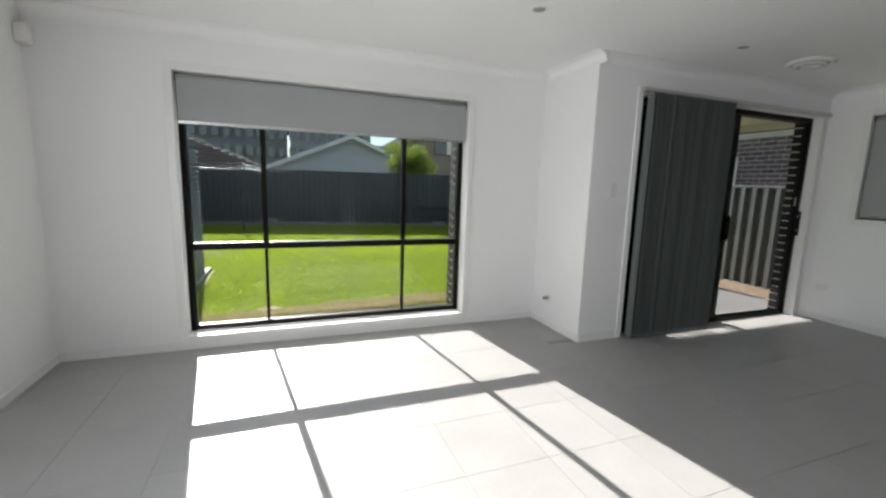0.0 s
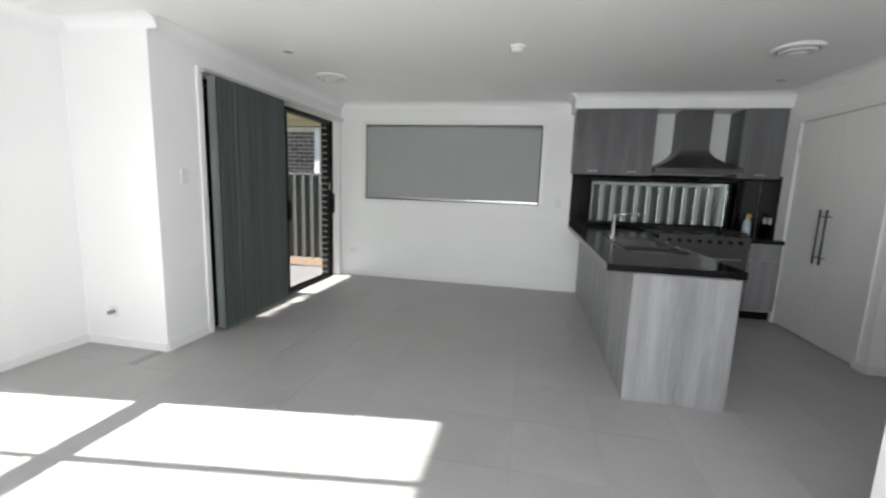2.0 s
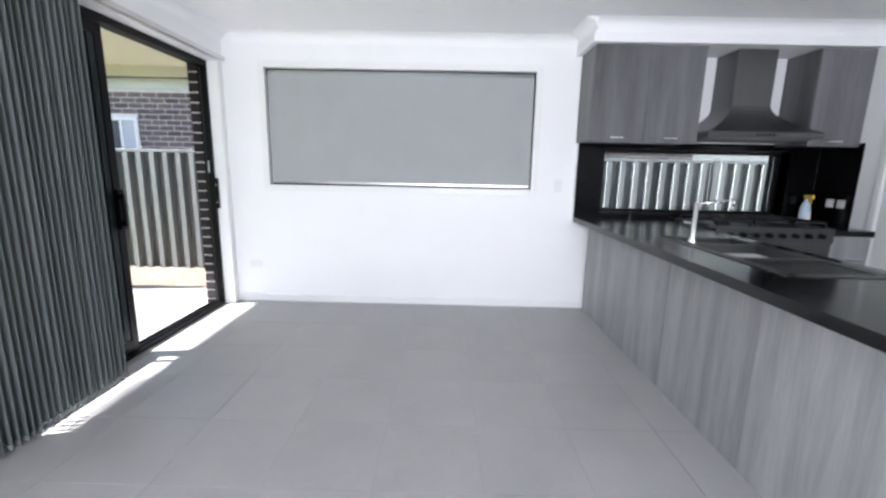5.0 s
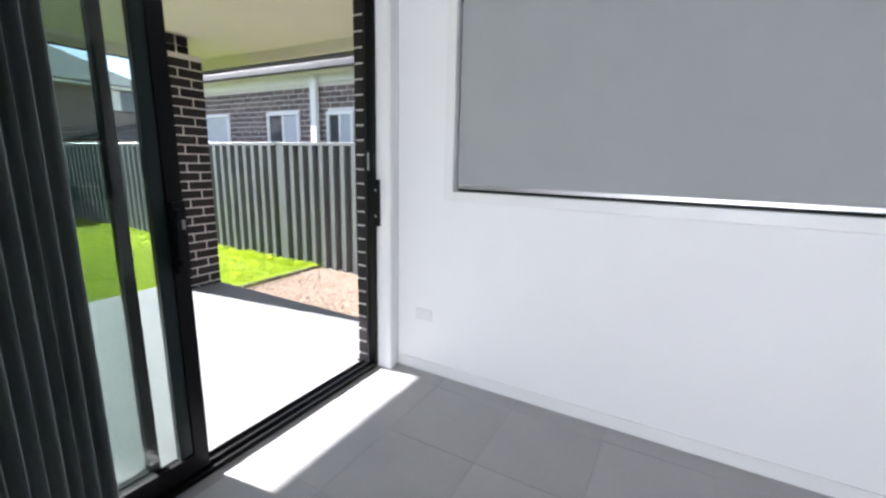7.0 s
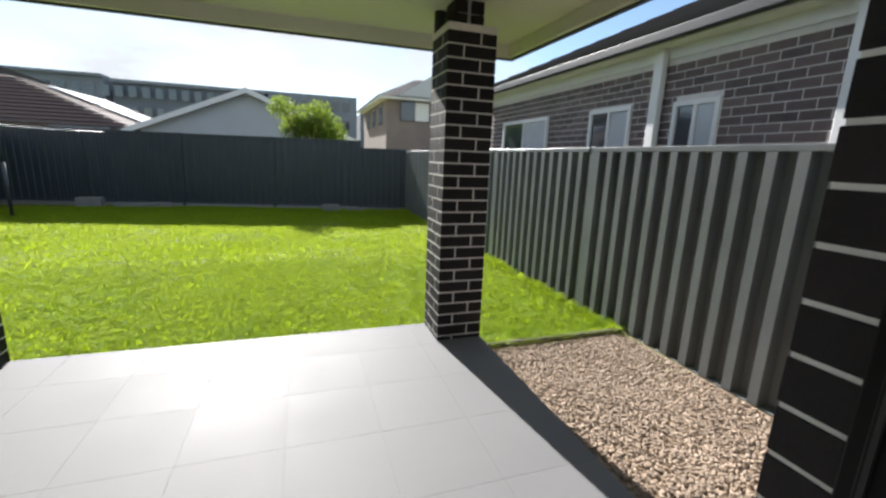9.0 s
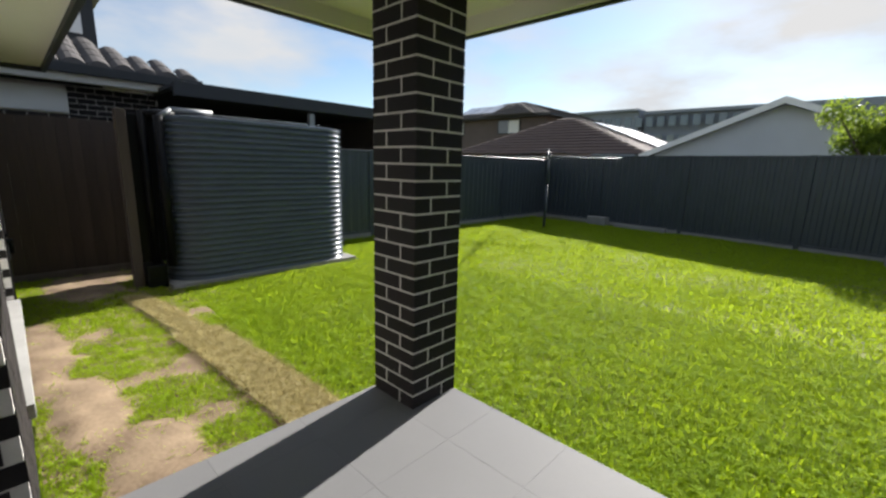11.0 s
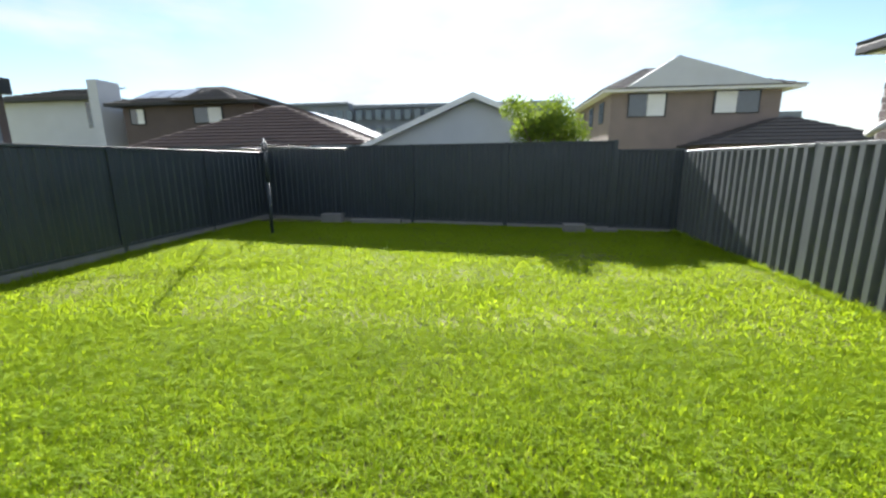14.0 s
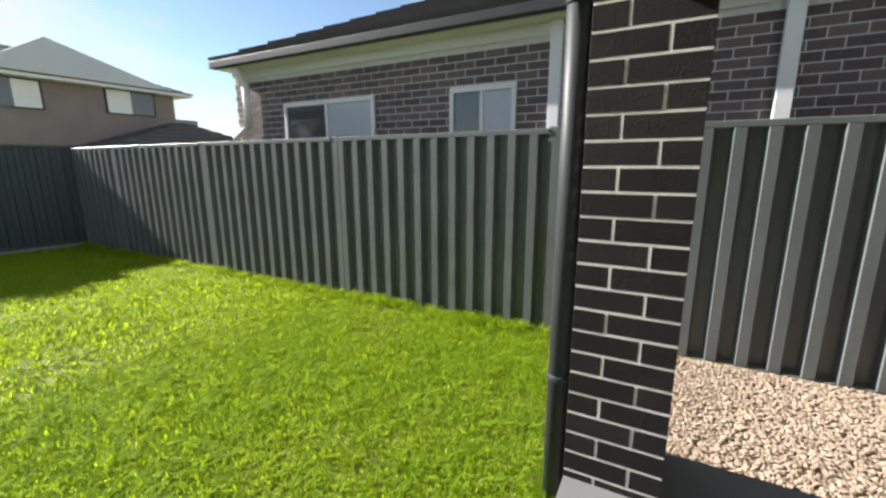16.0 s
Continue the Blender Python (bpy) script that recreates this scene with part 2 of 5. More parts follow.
def box(bm, x0, y0, z0, x1, y1, z1, bevel=0.0):
    vs = [bm.verts.new((x, y, z)) for z in (min(z0, z1), max(z0, z1)) for y in (min(y0, y1), max(y0, y1)) for x in (min(x0, x1), max(x0, x1))]
    fs = [bm.faces.new([vs[i] for i in q]) for q in ((0, 2, 3, 1), (4, 5, 7, 6), (0, 1, 5, 4), (2, 6, 7, 3), (0, 4, 6, 2), (1, 3, 7, 5))]
    if bevel:
        es = list({e for f in fs for e in f.edges})
        bmesh.ops.bevel(bm, geom=es, offset=bevel, segments=2, profile=0.6, affect='EDGES', clamp_overlap=True)
    return bm


def boxes(*rows, bevel=0.0):
    bm = bmesh.new()
    for r in rows:
        box(bm, *r, bevel=bevel)
    return bm


def tube(bm, a, b, r, r2=None, seg=12, cap=True):
    a, b = Vector(a), Vector(b)
    r2 = r if r2 is None else r2
    q = (b - a).to_track_quat('Z', 'Y')
    ra = [bm.verts.new(a + q @ Vector((r * math.cos(i * math.tau / seg), r * math.sin(i * math.tau / seg), 0))) for i in range(seg)]
    rb = [bm.verts.new(b + q @ Vector((r2 * math.cos(i * math.tau / seg), r2 * math.sin(i * math.tau / seg), 0))) for i in range(seg)]
    for i in range(seg):
        f = bm.faces.new((ra[i], ra[(i + 1) % seg], rb[(i + 1) % seg], rb[i]))
        f.smooth = True
    if cap:
        bm.faces.new(ra[::-1])
        bm.faces.new(rb)
    return bm


def lathe(bm, cx, cy, prof, seg=24, flip=1):
    """Turned shape from (radius, z) pairs round a vertical axis."""
    rings = [[bm.verts.new((cx + r * math.cos(i * math.tau / seg), cy + r * math.sin(i * math.tau / seg), z)) for i in range(seg)] for r, z in prof]
    for a, b in zip(rings, rings[1:]):
        for i in range(seg):
            f = bm.faces.new((a[i], a[(i + 1) % seg], b[(i + 1) % seg], b[i]))
            f.smooth = True
    bm.faces.new(rings[0][::-1])
    bm.faces.new(rings[-1])
    return bm


def prism(bm, pts, y0, y1):
    """Solid from an outline of (x, z) pairs, from y0 to y1."""
    a = [bm.verts.new((x, y0, z)) for x, z in pts]
    b = [bm.verts.new((x, y1, z)) for x, z in pts]
    n = len(pts)
    bm.faces.new(a)
    bm.faces.new(b[::-1])
    for i in range(n):
        bm.faces.new((a[i], b[i], b[(i + 1) % n], a[(i + 1) % n]))
    bmesh.ops.recalc_face_normals(bm, faces=bm.faces[:])
    return bm


def part(name, bm, material, parent=None, label="", shadow=True):
    """One mesh object, given in world metres, under a thing or a part."""
    bmesh.ops.recalc_face_normals(bm, faces=bm.faces[:])
    o = origin(parent)
    if o.length:
        bmesh.ops.translate(bm, verts=bm.verts[:], vec=-o)
    me = bpy.data.meshes.new(name)
    bm.to_mesh(me)
    bm.free()
    me.materials.append(material)
    ob = new(name, me)
    ob.parent = parent
    if not shadow:
        ob.visible_shadow = False
    return tagged(ob, label)


def thing(name, at, label, category, group="", kind=""):
    ob = new(name)
    ob.location = at
    ob.empty_display_size = 0.1
    return tagged(ob, label, category, group, kind)


def solid(name, bm, material, label, category, group="", kind=""):
    """A thing that is one mesh."""
    return tagged(part(name, bm, material), label, category, group, kind)


def setting(name, bm, material, label):
    return tagged(part(name, bm, material), label, "", "", "structure")


def pydata(name, verts, faces, material, parent=None, kind="", label="", category=""):
    me = bpy.data.meshes.new(name)
    o = origin(parent)
    me.from_pydata([(v[0] - o.x, v[1] - o.y, v[2] - o.z) for v in verts], [], faces)
    me.materials.append(material)
    ob = new(name, me)
    ob.parent = parent
    return tagged(ob, label, category, "", kind)


BOXF = ((0, 2, 3, 1), (4, 5, 7, 6), (0, 1, 5, 4), (2, 6, 7, 3), (0, 4, 6, 2), (1, 3, 7, 5))


def box_mesh(name, sx, sy, sz, material, c=0.004):
    """Small chamfered block about its centre, to be shared by many pieces."""
    bm = bmesh.new()
    box(bm, -sx / 2, -sy / 2, -sz / 2, sx / 2, sy / 2, sz / 2)
    if c:
        bmesh.ops.bevel(bm, geom=bm.edges[:], offset=c, segments=1, affect='EDGES', clamp_overlap=True)
    bmesh.ops.recalc_face_normals(bm, faces=bm.faces[:])
    me = bpy.data.meshes.new(name)
    bm.to_mesh(me)
    bm.free()
    me.materials.append(material)
    return me


def piece(name, me, parent, at, rz=0.0):
    ob = new(name, me)
    ob.parent = parent
    ob.location = Vector(at) - origin(parent)
    ob.rotation_euler = (0, 0, rz)
    return ob


BL, BH, BD, JOINT = 0.230, 0.076, 0.110, 0.010
BRICKS = {}


def brick_mesh(length, depth, material):
    k = (round(length, 3), round(depth, 3), material.name)
    if k not in BRICKS:
        BRICKS[k] = box_mesh("brick", length, depth, BH, material, 0.0012)
    return BRICKS[k]


def brick_face(parent, axis, face, sign, u0, u1, z0, z1, holes, one, rest, single, depth=0.05, shift=0.0):
    """Running-bond bricks on a wall face. axis: the way the wall runs; sign: the way that it faces.
    single(u, z): whether a brick is an object of its own."""
    verts, faces, rows = [], [], int((z1 - z0) / (BH + JOINT))
    for r in range(rows):
        zc = z0 + JOINT + BH / 2 + r * (BH + JOINT)
        u = u0 - (BL + JOINT) * (0.5 * (r % 2)) - shift
        while u < u1:
            a, b = max(u, u0), min(u + BL, u1)
            u += BL + JOINT
            if b - a < 0.04:
                continue
            spans = [(a, b)]
            for h0, h1, hz0, hz1 in holes:
                if zc + BH / 2 > hz0 and zc - BH / 2 < hz1:
                    nxt = []
                    for p, q in spans:
                        if q <= h0 or p >= h1:
                            nxt.append((p, q))
                        else:
                            if h0 - p > 0.03:
                                nxt.append((p, h0))
                            if q - h1 > 0.03:
                                nxt.append((h1, q))
                    spans = nxt
            for p, q in spans:
                m, ln = (p + q) / 2, q - p
                d = face - sign * (depth / 2 + 0.0005 - random.uniform(0, 0.0015))
                if single(m, zc):
                    if axis == 'x':
                        piece("brick", brick_mesh(ln, depth, one), parent, (m, d, zc))
                    else:
                        piece("brick", brick_mesh(ln, depth, one), parent, (d, m, zc), math.pi / 2)
                else:
                    i = len(verts)
                    for zz in (zc - BH / 2, zc + BH / 2):
                        for dd in (d - depth / 2, d + depth / 2):
                            for uu in (p, q):
                                verts.append((uu, dd, zz) if axis == 'x' else (dd, uu, zz))
                    flip = axis == 'y'
                    faces += [tuple(i + k for k in (f[::-1] if flip else f)) for f in BOXF]
    if verts:
        pydata("brickwork", verts, faces, rest, parent, "stuff", "remaining courses of bricks in pale mortar")


# ---- the house: structure ----
CEIL = 2.42
setting("wall_north", boxes((-3.95, 0.75, 0, -3.13, 0.86, CEIL), (-0.80, 0.75, 0, 0.0, 0.86, CEIL), (-3.13, 0.75, 0, -0.80, 0.86, 0.11), (-3.13, 0.75, 2.10, -0.80, 0.86, CEIL)),
        M["wall"], "smooth white painted plaster wall around the picture window")
setting("wall_west", boxes((-4.06, -6.6, 0, -3.95, -3.5, CEIL), (-4.06, -1.5, 0, -3.95, 0.86, CEIL), (-4.06, -3.5, 0, -3.95, -1.5, 0.6), (-4.06, -3.5, 2.10, -3.95, -1.5, CEIL)), M["wall"], "plain white painted plaster wall")
setting("wall_return", boxes((0, 0, 0, 0.11, 0.86, CEIL)), M["wall"], "short white plaster return beside the sliding door")
setting("wall_door", boxes((0.11, 0, 0, 0.47, 0.11, CEIL), (2.945, 0, 0, 3.05, 0.11, CEIL), (0.47, 0, 2.16, 2.945, 0.11, CEIL)), M["wall"], "white plaster wall with the sliding door opening")
setting("wall_east", boxes((3.05, -0.37, 0, 3.11, 0.11, CEIL), (3.05, -2.77, 0, 3.11, -0.37, 1.12), (3.05, -2.77, 2.14, 3.11, -0.37, CEIL), (3.05, -3.165, 0, 3.11, -2.77, CEIL), (3.05, -3.40, 0, 3.11, -3.165, 0.838), (3.0, -3.40, 0.838, 3.11, -3.165, CEIL),
                           (3.0, -5.05, 0, 3.11, -3.40, 0.93), (3.0, -5.05, 1.50, 3.11, -3.40, CEIL), (3.0, -5.41, 0, 3.11, -5.05, CEIL)), M["wall"], "white plaster wall with a wide high window and a kitchen window")
setting("wall_kitchen", boxes((1.10, -5.41, 0, 1.24, -5.30, CEIL), (2.40, -5.41, 0, 3.0, -5.30, CEIL), (1.24, -5.41, 2.09, 2.40, -5.30, CEIL)), M["wall"], "white plaster wall around the pantry doors")
setting("wall_pantry", boxes((1.10, -6.05, 0, 1.20, -5.41, CEIL), (1.20, -6.05, 0, 3.11, -5.95, CEIL), (3.0, -5.95, 0, 3.11, -5.41, CEIL)), M["wall"], "white plaster walls of the closed pantry")
setting("wall_recess", boxes((0.13, -6.05, 0, 1.10, -5.95, CEIL), (-0.03, -6.6, 0, 0.13, -5.30, CEIL)), M["wall"], "white plaster fridge recess walls")
setting("wall_south", boxes((-3.95, -6.6, 0, -0.03, -6.5, CEIL)), M["wall"], "plain white painted plaster wall")
setting("ceiling", boxes((-4.06, -6.6, CEIL, 0.11, 0.86, CEIL + 0.06), (0.11, -6.6, CEIL, 3.11, 0.11, CEIL + 0.06)), M["ceiling"], "flat white painted plasterboard ceiling")
setting("bulkhead", boxes((2.60, -5.30, 2.27, 3.0, -3.165, CEIL), (2.60, -3.165, 2.27, 3.05, -3.10, CEIL)), M["wall"], "white plaster bulkhead over the kitchen cupboards")


def skirting(axis, f, s, u0, u1):
    a, b = f, f + s * 0.013
    bm = bmesh.new()
    if axis == 'x':
        box(bm, u0, a, 0, u1, b, 0.068, 0.002)
    else:
        box(bm, a, u0, 0, b, u1, 0.068, 0.002)
    return setting("baseboard", bm, M["trim"], "white painted timber skirting board")


def cornice(axis, f, s, u0, u1):
    prof = [(0, 0)] + [(0.085 * (1 - math.cos(k * math.pi / 12)) + 0.004, -0.085 + 0.081 * math.sin(k * math.pi / 12)) for k in range(7)] + [(0.088, 0)]
    bm = bmesh.new()
    rings = []
    for u in (u0, u1):
        rings.append([bm.verts.new((u, f + s * d, CEIL + z) if axis == 'x' else (f + s * d, u, CEIL + z)) for d, z in prof])
    for i in range(len(prof)):
        j = (i + 1) % len(prof)
        bm.faces.new((rings[0][i], rings[0][j], rings[1][j], rings[1][i]))
    bm.faces.new(rings[0])
    bm.faces.new(rings[1][::-1])
    return setting("trim", bm, M["ceiling"], "white cove cornice under the ceiling")


for a in (('x', 0.75, -1, -3.95, 0), ('y', -3.95, 1, -6.5, 0.737), ('y', 0, -1, 0, 0.737), ('x', 0, -1, 0, 0.40), ('y', 3.05, -1, -3.315, -0.013),
          ('y', 1.10, -1, -5.937, -5.30), ('x', -5.95, 1, 0.143, 1.10), ('y', 0.13, 1, -5.95, -5.30), ('x', -5.30, 1, -0.03, 0.13), ('x', -5.30, 1, 1.10, 1.19), ('x', -6.5, 1, -3.937, -0.03)):
    skirting(*a)
for a in (('x', 0.75, -1, -3.95, 0), ('y', -3.95, 1, -6.5, 0.66), ('y', 0, -1, -0.088, 0.66), ('x', 0, -1, 0, 3.05), ('y', 3.05, -1, -3.10, -0.09), ('x', -3.10, 1, 2.52, 2.965), ('y', 2.60, -1, -5.30, -3.10),
          ('x', -5.30, 1, 1.10, 2.51), ('x', -6.5, 1, -3.86, -0.03)):
    cornice(*a)


def architrave(name, axis, f, s, u0, u1, z0, z1, w=0.055, sill=True):
    d0, d1 = f, f + s * 0.016
    rows = [(u0 - w, z0 if not sill else z0 - w, u0, z1 + w), (u1, z0 if not sill else z0 - w, u1 + w, z1 + w), (u0, z1, u1, z1 + w)]
    if sill:
        rows.append((u0, z0 - w, u1, z0))
    bm = bmesh.new()
    for a, c, b, d in rows:
        if axis == 'x':
            box(bm, a, d0, c, b, d1, d, 0.003)
        else:
            box(bm, d0, a, c, d1, b, d, 0.003)
    return setting("trim", bm, M["trim"], "white timber architrave")


architrave("trim", 'x', 0.75, -1, -3.13, -0.80, 0.11, 2.10)
architrave("trim", 'y', 3.05, -1, -2.77, -0.37, 1.12, 2.14)
architrave("trim", 'x', 0, -1, 0.47, 2.945, 0.0, 2.16, 0.05, sill=False)
architrave("trim", 'x', -5.30, 1, 1.24, 2.40, 0.0, 2.09, 0.05, sill=False)

# outer brick leaf, eaves and roof
north_leaf = setting("wall_brick_north", boxes((-4.20, 0.94, -0.28, -3.134, 1.165, 2.36), (-0.796, 0.94, -0.28, 0.26, 1.165, 2.36), (-3.134, 0.94, -0.28, -0.796, 1.165, 0.03), (-3.134, 0.94, 2.12, -0.796, 1.165, 2.36),
                                               (0.13, 0.28, -0.28, 0.26, 0.94, 2.36)), M["mortar"], "charcoal brick outer wall with pale mortar joints")
door_leaf = setting("wall_brick_door", boxes((0.26, 0.165, -0.28, 0.465, 0.282, 2.36), (3.004, 0.165, -0.28, 3.26, 0.282, 2.36), (0.465, 0.165, 2.17, 2.93, 0.282, 2.36)), M["mortar"], "charcoal brick outer wall beside the sliding door")
setting("wall_brick_east", boxes((3.13, -6.6, -0.28, 3.26, -5.05, 2.33), (3.13, -5.05, -0.28, 3.26, -3.40, 0.91), (3.13, -5.05, 1.52, 3.26, -3.40, 2.33), (3.13, -3.40, -0.28, 3.26, 0.13, 2.33)), M["brickstuff"], "charcoal brick outer side wall")
setting("wall_brick_west", boxes((-4.20, -6.7, -0.28, -4.08, -3.5, 2.33), (-4.20, -1.5, -0.28, -4.08, 0.88, 2.33), (-4.20, -3.5, -0.28, -4.08, -1.5, 0.58), (-4.20, -3.5, 2.12, -4.08, -1.5, 2.33), (-4.08, -6.7, -0.28, 3.26, -6.62, 2.33)), M["brickstuff"], "charcoal brick outer side wall")
setting("soffit", boxes((-0.66, 1.18, 2.37, 4.18, 3.70, 2.385), (0.27, 0.29, 2.37, 4.18, 1.18, 2.385)), M["soffit"], "flat cream patio ceiling lining")
setting("eaves", boxes((-4.63, 1.175, 2.30, -0.70, 1.67, 2.315), (3.27, -6.7, 2.30, 3.95, 0.29, 2.315), (-4.63, -6.7, 2.30, -4.21, 1.175, 2.315)), M["soffit"], "cream eaves lining boards")
setting("eaves_beam", boxes((-0.66, 3.66, 2.262, 4.18, 3.70, 2.37), (4.14, 0.30, 2.262, 4.18, 3.66, 2.37), (-0.66, 1.70, 2.262, -0.62, 3.66, 2.37)), M["soffit"], "cream beam along the patio roof edge")
setting("fascia", boxes((-0.70, 3.70, 2.25, 4.22, 3.74, 2.47), (4.18, 0.29, 2.25, 4.22, 3.70, 2.47), (-0.70, 1.71, 2.25, -0.66, 3.70, 2.47), (-4.67, 1.67, 2.25, -0.66, 1.71, 2.47), (-4.67, -6.7, 2.25, -4.63, 1.67, 2.47), (3.95, -6.7, 2.25, 3.98, 0.25, 2.47), (3.95, 0.25, 2.25, 4.22, 0.29, 2.47)),
        M["fascia"], "dark grey metal fascia and gutter round the eaves")
bm = bmesh.new()
pts = [(-4.67, -6.7), (4.0, -6.7), (4.0, 0.25), (4.22, 0.25), (4.22, 3.74), (-0.70, 3.74), (-0.70, 1.71), (-4.67, 1.71)]
va = [bm.verts.new((x, y, 2.475)) for x, y in pts]
vb = [bm.verts.new((x, y, 2.50)) for x, y in pts]
tp = [bm.verts.new((-1.2, -3.2, 3.9)), bm.verts.new((0.6, -3.2, 3.9))]
bm.faces.new(va)
for i in range(8):
    bm.faces.new((va[i], va[(i + 1) % 8], vb[(i + 1) % 8], vb[i]))
for i in range(8):
    t = tp[0] if i in (5, 6, 7) else tp[1]
    bm.faces.new((vb[i], vb[(i + 1) % 8], t))
bm.faces.new((vb[0], tp[1], tp[0]))
bm.faces.new((vb[5], tp[0], tp[1]))
setting("roof", bm, M["roof"], "low hipped roof in dark grey tiles")

# ---- living room ----
def window_unit(name, label, axis, f, u0, u1, z0, z1, mull, trans, depth=0.06, bar=0.045, glass="glass"):
    """Black aluminium window: outer frame, mullions, transoms and panes."""
    at = ((u0 + u1) / 2, f, z0) if axis == 'x' else (f, (u0 + u1) / 2, z0)
    w = thing(name, at, label, "window", "", "structure")

    def bx(a, c, b, d, e=0.0, bev=0.003):
        bm = bmesh.new()
        if axis == 'x':
            box(bm, a, f + e, c, b, f + depth - e, d, bev)
        else:
            box(bm, f + e, a, c, f + depth - e, b, d, bev)
        return bm
    for a, c, b, d in ((u0, z0, u0 + bar, z1), (u1 - bar, z0, u1, z1), (u0 + bar, z0, u1 - bar, z0 + bar), (u0 + bar, z1 - bar, u1 - bar, z1)):
        part("window_frame", bx(a, c, b, d), M["black"], w)
    zt = trans[0] if trans else z0 + bar
    for u in mull:
        part("mullion", bx(u - 0.02, zt, u + 0.02, z1 - bar, 0.004), M["black"], w)
        if trans:
            part("mullion", bx(u - 0.012, z0 + bar, u + 0.012, zt, 0.006), M["black"], w)
    for z in trans:
        part("transom", bx(u0 + bar, z - 0.028, u1 - bar, z + 0.028, -0.004), M["black"], w)
    us, zs = [u0 + bar, *mull, u1 - bar], [z0 + bar, *trans, z1 - bar]
    for a, b in zip(us, us[1:]):
        for c, d in zip(zs, zs[1:]):
            part("pane", bx(a + 0.005, c + 0.005, b - 0.005, d - 0.005, depth / 2 - 0.003, 0), M["windowglass" if trans and c > z0 + 0.3 else glass], w, "clear glass", shadow=False)
    return w


window_unit("window_1", "wide black aluminium picture window with six panes", 'x', 0.865, -3.13, -0.80, 0.11, 2.10, (-2.55, -1.37), (0.80,))
window_unit("window_2", "black aluminium window hidden behind a lowered blind", 'y', 3.115, -2.77, -0.37, 1.12, 2.14, (-1.57,), ())
# unseen window, added only to hold the fill light
window_unit("fill_window", "unseen black aluminium window added in the side wall for the fill light", 'y', -4.05, -3.5, -1.5, 0.60, 2.10, (-2.5,), ())
window_unit("window_3", "low black kitchen window over the cooktop", 'y', 3.115, -5.05, -3.40, 0.93, 1.50, (), (), bar=0.03)


def roller_blind(axis, f, u0, u1, z0, z1, label):
    at = ((u0 + u1) / 2, f, z0) if axis == 'x' else (f, (u0 + u1) / 2, z0)
    b = thing("roller_blind", at, label, "blind")

    def bx(a, c, e, d, f0, f1, bev=0.0):
        bm = bmesh.new()
        if axis == 'x':
            box(bm, a, f + f0, c, e, f + f1, d, bev)
        else:
            box(bm, f + f0, a, c, f + f1, e, d, bev)
        return bm
    part("fabric", bx(u0, z0 + 0.02, u1, z1 - 0.03, 0, 0.003), M["blind"], b)
    part("bottom_rail", bx(u0, z0, u1, z0 + 0.022, -0.006, 0.009, 0.003), M["alu"], b, "silver aluminium bottom rail")
    bm = bmesh.new()
    p = ((u0, f + 0.02, z1 - 0.03), (u1, f + 0.02, z1 - 0.03)) if axis == 'x' else ((f + 0.02, u0, z1 - 0.03), (f + 0.02, u1, z1 - 0.03))
    tube(bm, *p, 0.024)
    part("roller", bm, M["blind"], b)
    for u in (u0, u1):
        s = 0.006 if u == u0 else -0.006
        part("bracket", bx(u - s, z1 - 0.06, u - s * 0.2, z1 - 0.002, -0.006, 0.045), M["black"], b)
    return b


roller_blind('x', 0.79, -3.115, -0.815, 1.735, 2.095, "grey roller blind partly lowered over the picture window")
roller_blind('y', 3.07, -2.755, -0.385, 1.135, 2.135, "grey roller blind fully lowered over the dining window")

# sliding door
DY = 0.06
door = thing("door_1", (1.71, 0.1 + DY, 0), "black aluminium sliding door standing half open", "door", "", "structure")


def door_box(*rows, bevel=0.003):
    """Blocks of the door unit, set back by DY from the room side of the wall."""
    return boxes(*[(a, b + DY, c, d, e + DY, f) for a, b, c, d, e, f in rows], bevel=bevel)


for r in ((0.47, 0.02, 0.0, 0.52, 0.16, 2.16), (2.915, 0.02, 0.0, 2.943, 0.08, 2.16), (0.52, 0.02, 2.115, 2.915, 0.12, 2.16), (0.52, 0.02, -0.01, 2.915, 0.12, 0.022), (2.9305, 0.081, -0.02, 3.003, 0.103, 2.16)):
    part("door_frame", door_box(r), M["black"], door)
part("track", door_box((0.52, 0.055, 0.022, 2.914, 0.063, 0.034), (0.52, 0.105, 0.022, 2.914, 0.113, 0.034), bevel=0), M["black"], door)
part("lock_keeper", door_box((2.918, -0.006, 0.90, 2.9435, 0.0195, 1.17)), M["black"], door)
for z in (0.96, 1.11):
    part("screw", tube(bmesh.new(), (2.917, 0.007 + DY, z), (2.913, 0.007 + DY, z), 0.006, seg=10), M["alu"], door, "silver screw head")
part("strike_plate", door_box((2.911, 0.05, 1.22, 2.9145, 0.062, 1.32), bevel=0.001), M["alu"], door, "small silver strike plate")
part("door_seal", door_box((2.908, 0.066, 0.03, 2.9145, 0.072, 2.11), bevel=0), M["rubber"], door)


def sash(x0, x1, y0, y1, st, nm):
    p = part(nm, door_box((x0, y0, 0.03, x0 + st, y1, 2.11), (x1 - st, y0, 0.03, x1, y1, 2.11), (x0 + st, y0, 0.03, x1 - st, y1, 0.11), (x0 + st, y0, 2.04, x1 - st, y1, 2.11)), M["black"], door)
    part("pane", door_box((x0 + st, (y0 + y1) / 2 - 0.003, 0.11, x1 - st, (y0 + y1) / 2 + 0.003, 2.04), bevel=0), M["doorglass"], p, "tinted glass", shadow=False)
    return p


